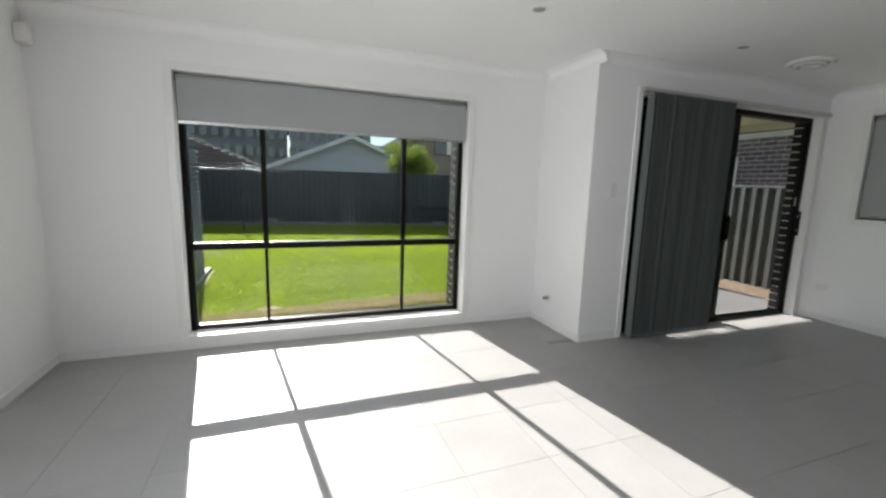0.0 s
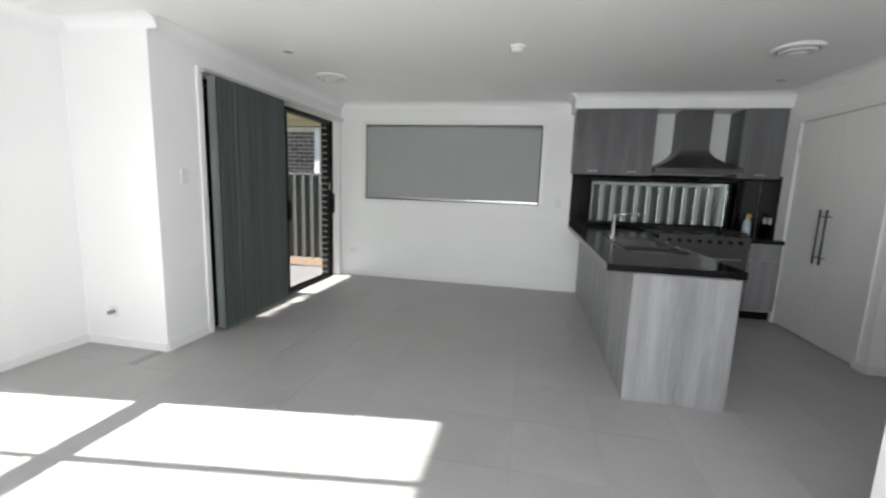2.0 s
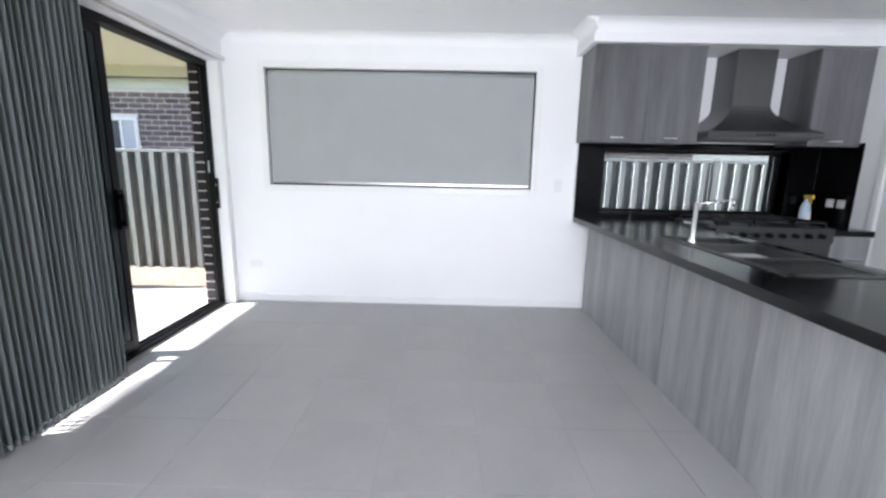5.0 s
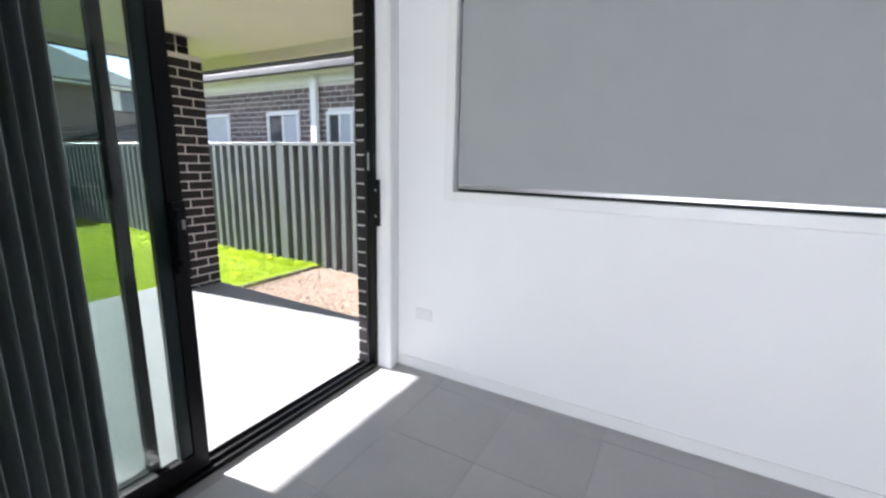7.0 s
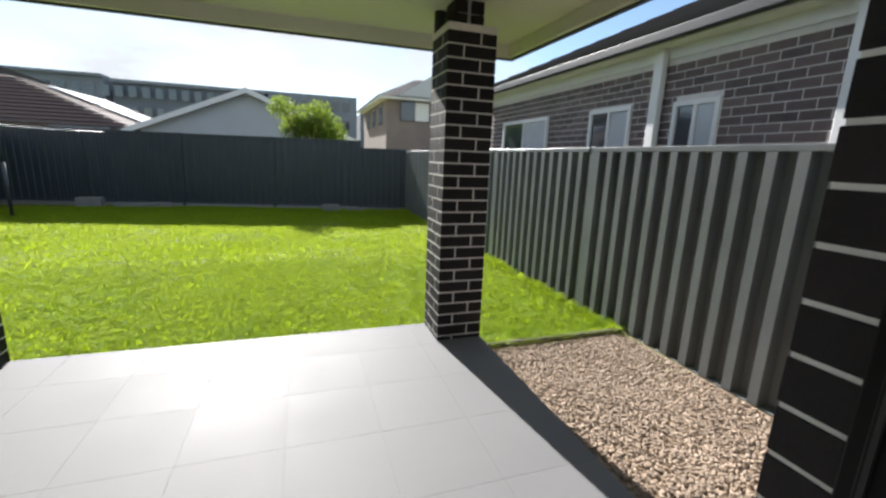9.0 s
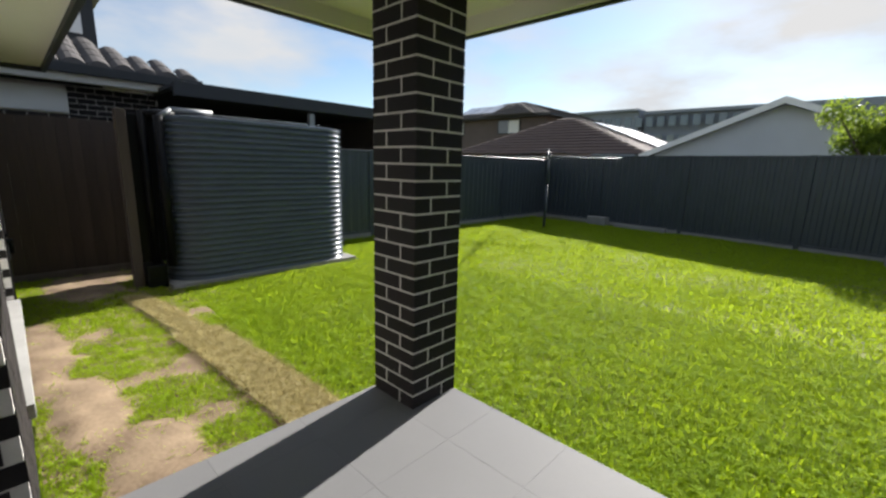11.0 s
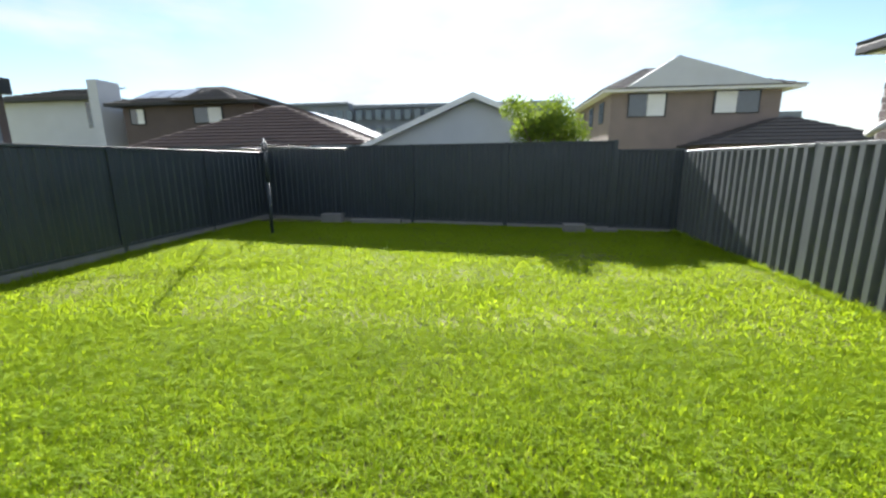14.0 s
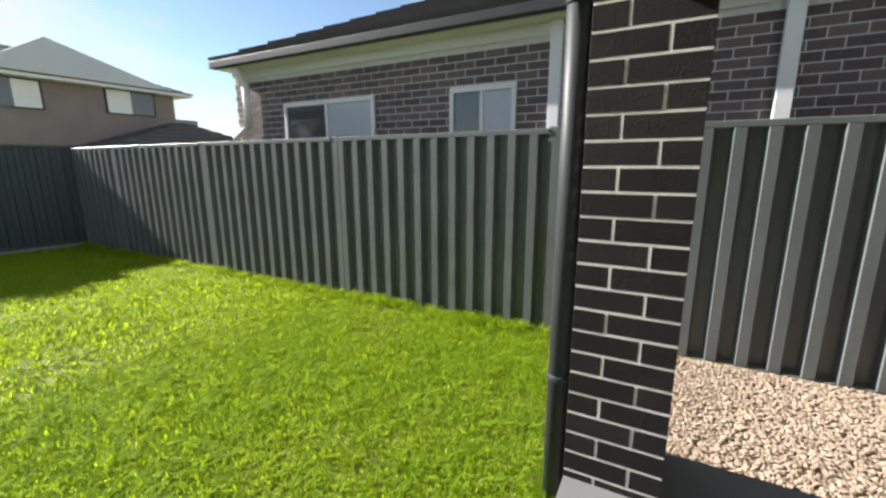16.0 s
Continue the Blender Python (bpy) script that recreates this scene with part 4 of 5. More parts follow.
bm = bmesh.new()
n1, n2 = 170, 22
tv = {}
for i in range(n1 + 1):
    f = i / n1
    cx, cy = -3.55 + 3.62 * f, turf_y(f)
    for j in range(n2 + 1):
        w = (j / n2 - 0.5)
        half = 0.45 + 0.10 * noise.noise((f * 9, 0 if w < 0 else 5, 3)) - 0.16 * (1 - f)
        edge = 1 - abs(2 * w) ** 6
        e2 = min(1, f * 14, (1 - f) * 30)
        tv[i, j] = bm.verts.new((cx + 0.03 * noise.noise((f * 9, j, 1)), cy + w * half, GR - 0.02 + 0.056 * edge * e2 + 0.010 * noise.noise((cx * 7, w * 7, 2)) + 0.005 * noise.noise((cx * 24, w * 22, 5))))
for i in range(n1):
    for j in range(n2):
        bm.faces.new((tv[i, j], tv[i + 1, j], tv[i + 1, j + 1], tv[i, j + 1])).smooth = True
solid("turf_strip", bm, M["turf"], "long strip of dried turf lying across the grass", "turf")

# patio slab: tiles laid on a concrete base
patio = setting("patio", boxes((0.13, 0.29, GR - 0.1, 3.57, 3.03, -0.0312)), M["slab"], "raised patio slab laid with large pale tiles")
PX = [0.13, 0.36, 0.815, 1.27, 1.72, 2.175, 2.63, 3.085, 3.57]
PY = [0.29, 0.815, 1.27, 1.725, 2.18, 2.635, 3.03]
for a, b in zip(PX, PX[1:]):
    for c, d in zip(PY, PY[1:]):
        me = box_mesh("tile", b - a - 0.0007, d - c - 0.0007, 0.012, M["slab"], 0.0003)
        piece("tile", me, patio, ((a + b) / 2, (c + d) / 2, -0.036))
step = setting("door_step", boxes((0.47, 0.185, -0.20, 2.955, 0.325, -0.017), bevel=0.003), M["concrete"], "brick-on-edge door step under the sliding door")
step_me = box_mesh("step_brick", 0.074, 0.135, 0.02, M["stepbrick"], 0.002)
for k in range(29):
    piece("step_brick", step_me, step, (0.53 + k * 0.0845, 0.256, -0.0225))

# brick pillars: pinwheel courses of four bricks
def pillar(x0, y0, label, turn, drop):
    p = thing("brick_pillar", (x0 + 0.175, y0 + 0.175, -0.03), label, "pillar", "patio pillars")
    part("mortar_core", boxes((x0 + 0.0012, y0 + 0.0012, -0.03, x0 + 0.3488, y0 + 0.3488, 2.195)), M["mortar"], p, "pale mortar")
    me = brick_mesh(BL, BD, M["brick"])
    for r in range(26 if drop < 0.02 else 27):
        z = -0.03 - drop + 0.006 + BH / 2 + r * 0.086
        if z + BH / 2 > 2.2:
            break
        a, b = BL / 2, BD / 2
        if (r + turn) % 2:
            q = ((a, b, 0), (0.35 - b, a, 1), (0.35 - a, 0.35 - b, 0), (b, 0.35 - a, 1))
        else:
            q = ((0.35 - a, b, 0), (0.35 - b, 0.35 - a, 1), (a, 0.35 - b, 0), (b, a, 1))
        for dx, dy, t in q:
            piece("brick", me, p, (x0 + dx + random.uniform(-0.0006, 0.0006), y0 + dy + random.uniform(-0.0006, 0.0006), z), math.pi / 2 * t)
    part("neck_core", boxes((x0 + 0.10, y0 + 0.10, 2.195, x0 + 0.25, y0 + 0.25, 2.372)), M["mortar"], p, "pale mortar")
    for z in (2.245, 2.331):
        for dx, dy, t in ((0.115, 0.175, 1), (0.235, 0.175, 1)):
            piece("brick", brick_mesh(0.19, 0.09, M["brick"]), p, (x0 + dx, y0 + dy, z - 0.005), math.pi / 2 * t)
    return p


pillar(0.147, 2.682, "square charcoal brick pillar on the patio edge by the tank", 1, 0.008)
pillar(3.22, 2.682, "square charcoal brick pillar on the patio edge by the gravel", 0, 0.054)
dp = thing("downpipe", (3.30, 3.08, -0.2), "round dark grey downpipe fixed to the brick pillar", "downpipe")
part("pipe", tube(bmesh.new(), (3.29, 3.085, -0.22), (3.29, 3.085, 2.368), 0.045, seg=18), M["fascia"], dp)
for z in (0.35, 1.75):
    part("clip", lathe(bmesh.new(), 3.29, 3.085, [(0.047, z), (0.050, z + 0.004), (0.050, z + 0.026), (0.047, z + 0.03)], 18), M["fascia"], dp)

# gravel bed with its timber edging
setting("gravel_base", boxes((3.575, -6.6, GR - 0.05, 5.12, 2.83, GR + 0.012)), M["dirt"], "sandy bed under the side gravel")
verts, faces = [], []
ico = bmesh.new()
bmesh.ops.create_icosphere(ico, subdivisions=1, radius=1.0)
iv = np.array([v.co[:] for v in ico.verts])
ifc = [[v.index for v in f.verts] for f in ico.faces]
ico.free()
rng = np.random.default_rng(5)
for k in range(24000):
    near = rng.random() < 0.85
    x, y = rng.uniform(3.59, 5.09), (rng.uniform(0.6, 2.80) if near else rng.uniform(-2.0, 0.6))
    s = rng.uniform(0.0045, 0.012)
    sc = np.array([s * rng.uniform(0.9, 1.7), s * rng.uniform(0.7, 1.1), s * rng.uniform(0.4, 0.75)])
    ang = rng.uniform(0, math.tau)
    p = iv * sc * rng.uniform(0.85, 1.15, (12, 1))
    tilt = rng.uniform(-0.5, 0.5)
    px, pz = p[:, 0] * math.cos(tilt) - p[:, 2] * math.sin(tilt), p[:, 0] * math.sin(tilt) + p[:, 2] * math.cos(tilt)
    qx, qy = px * math.cos(ang) - p[:, 1] * math.sin(ang), px * math.sin(ang) + p[:, 1] * math.cos(ang)
    i = len(verts)
    zz = GR + 0.012 + s * 0.3 + rng.uniform(0, 0.014)
    verts += list(zip((qx + x).tolist(), (qy + y).tolist(), (pz + zz).tolist()))
    faces += [(i + a, i + b, i + c) for a, b, c in ifc]
pydata("gravel", verts, faces, M["pebble"], None, "stuff", "loose tan and cream pebbles along the side of the house", "gravel")
solid("garden_edging", boxes((3.60, 2.83, GR - 0.06, 5.10, 2.87, GR + 0.055), bevel=0.006), M["sleeper"], "weathered timber edging between gravel and lawn", "edging")

# ---- fences ----
def fence_run(name, ax, ay, bx, by, top, label, plinth=0.0, pitch=2.24, first=None, base=GR, paint="fence", rib=0.009):
    """Profiled steel sheet fence from a to b: posts, rails and sheets with real ribs."""
    a, b = Vector((ax, ay, 0)), Vector((bx, by, 0))
    L = (b - a).length
    d = (b - a) / L
    nrm = Vector((-d.y, d.x, 0))
    f = thing(name, (ax, ay, base), label, "fence")
    z0, z1 = base - 0.03, top
    cuts = [0.0]
    s = pitch if first is None else first
    while s < L - 0.3:
        cuts.append(s)
        s += pitch
    cuts.append(L)

    def wp(u, w, z):
        q = a + d * u + nrm * w
        return (q.x, q.y, z)

    def bar(u0, u1, w0, w1, c0, c1, nm, m=M[paint], lab=""):
        bm = bmesh.new()
        vs = [bm.verts.new(wp(u, w, z)) for z in (c0, c1) for w in (w0, w1) for u in (u0, u1)]
        for q in BOXF:
            bm.faces.new([vs[k] for k in q])
        bmesh.ops.recalc_face_normals(bm, faces=bm.faces[:])
        bmesh.ops.bevel(bm, geom=bm.edges[:], offset=0.004, segments=1, affect='EDGES')
        part(nm, bm, m, f, lab)
    for u in cuts:
        bar(u - 0.045, u + 0.045, -0.022, 0.022, z0, z1 + 0.012, "post")
    for u0, u1 in zip(cuts, cuts[1:]):
        bar(u0 + 0.046, u1 - 0.046, -0.030, 0.030, z1 - 0.045, z1, "top_rail")
        bar(u0 + 0.046, u1 - 0.046, -0.030, 0.030, z0 + plinth, z0 + plinth + 0.05, "bottom_rail")
        if plinth:
            bar(u0 + 0.046, u1 - 0.046, -0.045, 0.045, z0 - 0.05, z0 + plinth, "plinth", M["concrete"], "pale concrete plinth")
        bm = bmesh.new()
        n = max(1, round((u1 - u0) / 0.19))
        p = (u1 - u0 - 0.08) / n
        line = [(u0 + 0.04, -rib)]
        for k in range(n):
            s0 = u0 + 0.04 + k * p
            line += [(s0 + p * 0.40, -rib), (s0 + p * 0.50, rib), (s0 + p * 0.86, rib), (s0 + p * 0.96, -rib)]
        line.append((u1 - 0.04, -rib))
        lo = [bm.verts.new(wp(u, w, z0 + plinth + 0.05)) for u, w in line]
        hi = [bm.verts.new(wp(u, w, z1 - 0.045)) for u, w in line]
        lo2 = [bm.verts.new(wp(u, w + 0.002, z0 + plinth + 0.05)) for u, w in line]
        hi2 = [bm.verts.new(wp(u, w + 0.002, z1 - 0.045)) for u, w in line]
        for k in range(len(line) - 1):
            bm.faces.new((lo[k], lo[k + 1], hi[k + 1], hi[k]))
            bm.faces.new((lo2[k + 1], lo2[k], hi2[k], hi2[k + 1]))
        part("sheet", bm, M[paint], f)
    return f


fence_run("side_fence", 5.17, -6.6, 5.17, 11.99, 1.49, "dark grey ribbed steel fence along the side boundary", first=0.85, pitch=2.34, paint="sidefence", rib=0.036)
# back and west runs take the steel darkened for shade, with flatter ribs
fence_run("back_fence", 3.84, 12.233, -5.15, 13.70, 1.72, "grey steel fence along the back boundary, darkened for its shade", plinth=0.12, pitch=2.36)
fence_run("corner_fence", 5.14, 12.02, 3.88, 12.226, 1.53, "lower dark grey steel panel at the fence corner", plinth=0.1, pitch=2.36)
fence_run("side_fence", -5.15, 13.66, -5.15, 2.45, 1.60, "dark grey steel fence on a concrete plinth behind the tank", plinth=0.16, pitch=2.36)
for cx, cy, w, dd, h in ((-2.95, 12.95, 0.55, 0.25, 0.24), (-1.75, 12.85, 1.3, 0.12, 0.12), (3.0, 11.95, 0.45, 0.25, 0.18), (3.65, 11.9, 0.5, 0.14, 0.10)):
    solid("concrete_block", boxes((cx - w / 2, cy - dd / 2, GR - 0.02, cx + w / 2, cy + dd / 2, GR + h), bevel=0.015), M["concrete"], "pale concrete block lying along the back fence", "block", "blocks by the back fence")

# clothes hoist
hoist = thing("clothes_hoist", (-3.61, 11.11, GR), "rotary clothes hoist with drooping arms by the back corner", "clothes hoist")
part("pole", tube(tube(bmesh.new(), (-3.61, 11.11, GR - 0.05), (-3.61, 11.11, 0.9), 0.032, seg=14), (-3.61, 11.11, 0.9), (-3.61, 11.11, 1.66), 0.024, seg=14), M["fence"], hoist)
part("hub", lathe(bmesh.new(), -3.61, 11.11, [(0.03, 1.56), (0.055, 1.58), (0.055, 1.70), (0.03, 1.76)], 14), M["fence"], hoist)
tips = []
for k in range(4):
    an = radians(28 + 90 * k)
    c, s = math.cos(an), math.sin(an)
    tip = (-3.61 + 1.75 * c, 11.11 + 1.75 * s, 1.62)
    tips.append((c, s))
    bm = tube(bmesh.new(), (-3.61 + 0.05 * c, 11.11 + 0.05 * s, 1.60), tip, 0.014, seg=8)
    tube(bm, (-3.61, 11.11, 1.82), (-3.61 + 0.95 * c, 11.11 + 0.95 * s, 1.615), 0.008, seg=6)
    part("arm", bm, M["fence"], hoist)
for r in (0.55, 0.95, 1.35, 1.72):
    bm = bmesh.new()
    for k in range(4):
        (c0, s0), (c1, s1) = tips[k], tips[(k + 1) % 4]
        tube(bm, (-3.61 + r * c0, 11.11 + r * s0, 1.635), (-3.61 + r * c1, 11.11 + r * s1, 1.60), 0.0035, seg=5, cap=False)
    part("line", bm, M["fence"], hoist)

# ---- rainwater tank and side gate ----
tank = thing("rainwater_tank", (-4.1, 3.8, GR), "slim charcoal corrugated steel rainwater tank against the fence", "tank")
bm = bmesh.new()
TX0, TX1, TY0, TY1, TZ0, TZ1 = -4.50, -3.66, 2.55, 5.08, GR + 0.06, 1.80
rad = (TX1 - TX0) / 2


def stadium(off, seg=14):
    pts = []
    cy1, cy0, cx = TY1 - rad, TY0 + rad, (TX0 + TX1) / 2
    for k in range(seg + 1):
        an = math.pi * k / seg
        pts.append((cx + (rad + off) * math.cos(an), cy1 + (rad + off) * math.sin(an)))
    for k in range(seg + 1):
        an = math.pi + math.pi * k / seg
        pts.append((cx + (rad + off) * math.cos(an), cy0 + (rad + off) * math.sin(an)))
    return pts


PITCHZ, STEPS = 0.076, 8
nz = int((TZ1 - TZ0) / PITCHZ * STEPS)
rings = []
for k in range(nz + 1):
    z = TZ0 + (TZ1 - TZ0) * k / nz
    off = 0.019 * math.cos(math.tau * k / STEPS)
    rings.append([bm.verts.new((x, y, z)) for x, y in stadium(off)])
for a, b in zip(rings, rings[1:]):
    for i in range(len(a)):
        bm.faces.new((a[i], a[(i + 1) % len(a)], b[(i + 1) % len(b)], b[i])).smooth = True
bm.faces.new(rings[-1])
part("shell", bm, M["tank"], tank)
bm = bmesh.new()
ra = [bm.verts.new((x, y, TZ1 - 0.01)) for x, y in stadium(0.018)]
rb = [bm.verts.new((x, y, TZ1 + 0.03)) for x, y in stadium(0.018)]
rc = [bm.verts.new((x, y, TZ1 + 0.05)) for x, y in stadium(-0.10)]
for a, b in ((ra, rb), (rb, rc)):
    for i in range(len(a)):
        bm.faces.new((a[i], a[(i + 1) % len(a)], b[(i + 1) % len(b)], b[i]))
bm.faces.new(rc)
part("lid", bm, M["tank"], tank)
part("inlet_strainer", lathe(bmesh.new(), -4.08, 3.0, [(0.20, 1.84), (0.20, 1.90), (0.16, 1.93), (0.02, 1.94)], 20), M["black"], tank, "black plastic inlet strainer")
part("overflow_pipe", tube(tube(bmesh.new(), (-3.82, 2.70, 1.90), (-3.82, 3.15, 1.90), 0.03), (-3.82, 2.70, 1.90), (-3.82, 2.56, 1.80), 0.03), M["galv"], tank)
part("concrete_base", boxes((-4.55, 2.50, GR - 0.05, -3.62, 5.13, GR + 0.06), bevel=0.01), M["concrete"], tank, "pale concrete base")
pump = thing("tank_pump", (-3.95, 2.45, GR), "black water pump and pipework beside the tank", "pump")
# black panel added to fill the dark gap between post and tank
part("backing_board", boxes((-4.03, 2.285, 0.07, -3.985, 2.54, 1.83), bevel=0.006), M["black"], pump, "black panel added in the dark gap behind the pipes")
part("pump_body", boxes((-4.05, 2.28, GR, -3.80, 2.50, 0.06), bevel=0.03), M["black"], pump)
part("pipe", tube(bmesh.new(), (-3.77, 2.55, 0.04), (-3.77, 2.55, 1.82), 0.05), M["black"], pump)
part("pipe", tube(tube(bmesh.new(), (-3.92, 2.42, 0.06), (-3.92, 2.42, 1.86), 0.045), (-3.92, 2.42, 1.84), (-3.92, 2.75, 1.86), 0.045), M["black"], pump)
solid("gate_post", boxes((-4.02, 2.17, GR - 0.03, -3.88, 2.27, 1.86), bevel=0.006), M["timber"], "dark brown timber gate post beside the tank", "post")

solid("gate_post", boxes((-5.20, 1.065, GR - 0.03, -5.10, 1.165, 1.86), bevel=0.006), M["timber"], "dark brown timber gate post against the brick wall", "post")

gate = thing("side_gate", (-5.15, 1.8, GR), "closed dark brown timber paling gate between house and fence", "gate")
for k in range(11):
    y = 1.17 + k * 0.116
    part("board", boxes((-5.16 - 0.006 * (k % 2), y, GR + 0.06, -5.135, y + 0.1154, 1.80 + random.uniform(-0.008, 0.008)), bevel=0.003), M["timber"], gate)
for z in (0.1, 1.45):
    part("gate_rail", boxes((-5.20, 1.17, z, -5.165, 2.44, z + 0.09), bevel=0.003), M["timber"], gate)
part("sill_board", boxes((-5.15, 1.10, GR - 0.03, -5.10, 2.46, GR + 0.10), bevel=0.004), M["sleeper"], gate)
tp_ = thing("garden_tap", (-4.05, 1.12, 0.45), "black garden tap with a coiled fitting on the brick wall", "tap")
part("riser", tube(bmesh.new(), (-4.10, 1.09, GR), (-4.10, 1.09, 0.50), 0.016, seg=8), M["black"], tp_)
part("body", tube(tube(bmesh.new(), (-4.10, 1.06, 0.45), (-4.10, 1.22, 0.45), 0.025), (-4.10, 1.20, 0.46), (-4.10, 1.20, 0.32), 0.02), M["black"], tp_)
part("wheel", tube(bmesh.new(), (-4.10, 1.15, 0.50), (-4.10, 1.15, 0.53), 0.045), M["black"], tp_)
setting("window_sill", boxes((-3.125, 0.935, -0.02, -0.805, 1.20, 0.06), bevel=0.004), M["concrete"], "sloping brick sill outside the picture window")

# ---- neighbours ----
def slope(bm, pts):
    bm.faces.new([bm.verts.new(p) for p in pts])


def tiled(bm, p00, p10, p11, p01, rows=10, lift=0.05):
    """A roof slope of overlapping courses; p00-p10 is the eave, p01-p11 the top."""
    a, b, c, d = (Vector(p) for p in (p00, p10, p11, p01))
    nrm = (b - a).cross(d - a).normalized()
    if nrm.z < 0:
        nrm = -nrm
    for k in range(rows):
        f0, f1 = k / rows, (k + 1) / rows
        l0, r0, l1, r1 = a.lerp(d, f0), b.lerp(c, f0), a.lerp(d, f1), b.lerp(c, f1)
        u = nrm * lift
        q = [l0 + u, r0 + u, r1 + nrm * 0.004, l1 + nrm * 0.004]
        vs = [bm.verts.new(v) for v in q]
        try:
            bm.faces.new(vs)
        except ValueError:
            pass
        bm.faces.new([bm.verts.new(v) for v in (l0 - nrm * 0.01, r0 - nrm * 0.01, r0 + u, l0 + u)])


def roof_part(name, bm, material, parent, label="overlapping courses of roof tiles"):
    return tagged(part(name, bm, material, parent), label, "", "", "stuff")


nb = thing("neighbour_house", (6.3, 1.0, GR), "single-storey brown brick house behind the side fence", "house")
NWIN = ((6.19, 7.83, 0.9, 2.06), (4.30, 5.10, 0.9, 2.05), (3.10, 3.66, 1.2, 2.02), (-1.2, -0.2, 1.0, 2.03))
part("wall", boxes((6.40, 8.75, GR, 14, 8.90, 2.60)), M["mortar"], nb)
nw = part("wall", boxes((6.208, -8, GR, 6.40, 8.90, 2.60)), M["mortar"], nb, "pale mortar between brown bricks")
part("eaves_board", boxes((5.98, -8.2, 2.60, 6.45, 8.97, 2.62), (6.45, 8.91, 2.60, 14.2, 8.97, 2.62)), M["white_ext"], nb, "white eaves lining")
part("frieze", boxes((6.185, -8, 2.48, 6.20, 8.92, 2.60)), M["white_ext"], nb, "white frieze board")
part("gutter", boxes((5.89, -8.2, 2.61, 5.98, 9.04, 2.72), (5.98, 8.97, 2.61, 14.2, 9.04, 2.72), bevel=0.015), M["fascia"], nb, "dark grey gutter")
bm = bmesh.new()
tiled(bm, (5.90, -8.2, 2.72), (5.90, 9.03, 2.72), (9.7, 5.6, 4.5), (9.7, -8.2, 4.5), 12)
tiled(bm, (5.90, 9.03, 2.72), (14.2, 9.03, 2.72), (9.7, 5.6, 4.5), (9.7, 5.6, 4.5), 12)
roof_part("roof", bm, M["roof"], nb, "dark grey tiled roof")
for y0, y1, z0, z1 in NWIN:
    w = part("window", boxes((6.17, y0, z0, 6.215, y0 + 0.05, z1), (6.17, y1 - 0.05, z0, 6.215, y1, z1), (6.17, y0 + 0.05, z1 - 0.05, 6.215, y1 - 0.05, z1), (6.17, y0 + 0.05, z0, 6.215, y1 - 0.05, z0 + 0.05), (6.175, (y0 + y1) / 2 - 0.02, z0 + 0.05, 6.212, (y0 + y1) / 2 + 0.02, z1 - 0.05)), M["white_ext"], nb, "white framed sliding window")
    part("pane", boxes((6.198, (y0 + y1) / 2 + 0.02, z0 + 0.05, 6.206, y1 - 0.05, z1 - 0.05)), M["winglass"], w, "dark glass")
    part("pane", boxes((6.194, y0 + 0.05, z0 + 0.05, 6.202, (y0 + y1) / 2 - 0.02, z1 - 0.05)), M["curtain"], w, "glass with a pale curtain behind")
for y in (3.88, 2.02):
    part("downpipe", boxes((6.10, y - 0.06, GR, 6.182, y + 0.06, 2.60), bevel=0.008), M["white_ext"], nb, "white square downpipe")
bm = tube(bmesh.new(), (6.12, 8.55, 1.75), (6.12, 8.55, 2.45), 0.055)
tube(bm, (6.12, 8.55, 2.42), (5.96, 8.55, 2.60), 0.05)
tube(bm, (6.12, 8.55, 1.77), (6.12, 8.90, 1.62), 0.05)
part("downpipe", bm, M["white_ext"], nb, "white round downpipe with an elbow")


def window_far(parent, x, y, z0, z1, w, blind):
    p = part("window", boxes((x - w / 2, y - 0.06, z0, x + w / 2, y, z1)), M["winglass"], parent, "dark window")
    part("frame", boxes((x - w / 2 - 0.05, y - 0.08, z0 - 0.05, x - w / 2, y, z1 + 0.05), (x + w / 2, y - 0.08, z0 - 0.05, x + w / 2 + 0.05, y, z1 + 0.05), (x - w / 2, y - 0.08, z1, x + w / 2, y, z1 + 0.05), (x - w / 2, y - 0.08, z0 - 0.05, x + w / 2, y, z0)), M["fascia"], p)
    part("blind", boxes((x - w / 2 + w * (0.5 if blind > 0 else 0.02), y - 0.07, z0, x + w / 2 - w * (0.02 if blind > 0 else 0.5), y - 0.061, z1)), M["white_ext"], p, "white blind in one half")


h2 = thing("two_storey_house", (12.2, 32, GR), "two-storey tan brick house with a hipped grey roof", "house")
part("wall", boxes((7.75, 29, GR, 16.8, 40, 5.05)), M["tan_ext"], h2)
part("eaves_lining", boxes((7.2, 28.4, 5.05, 17.6, 40.6, 5.2)), M["white_ext"], h2, "white fascia")
bm = bmesh.new()
tiled(bm, (7.15, 28.35, 5.2), (17.65, 28.35, 5.2), (12.6, 34.5, 7.4), (11.2, 34.5, 7.4), 14)
tiled(bm, (7.15, 40.6, 5.2), (7.15, 28.35, 5.2), (11.2, 34.5, 7.4), (11.2, 34.5, 7.4), 14)
tiled(bm, (17.65, 28.35, 5.2), (17.65, 40.6, 5.2), (12.6, 34.5, 7.4), (12.6, 34.5, 7.4), 14)
roof_part("roof", bm, M["roof"], h2)
bm = bmesh.new()
prism(bm, [(8.4, 5.25), (16.4, 5.25), (11.0, 6.85)], 28.3, 31.0)
part("gable", bm, M["grey_ext"], h2, "pale grey gable over the front")
window_far(h2, 9.75, 29, 3.75, 4.95, 2.0, 1)
window_far(h2, 14.5, 29, 3.85, 5.0, 2.3, -1)
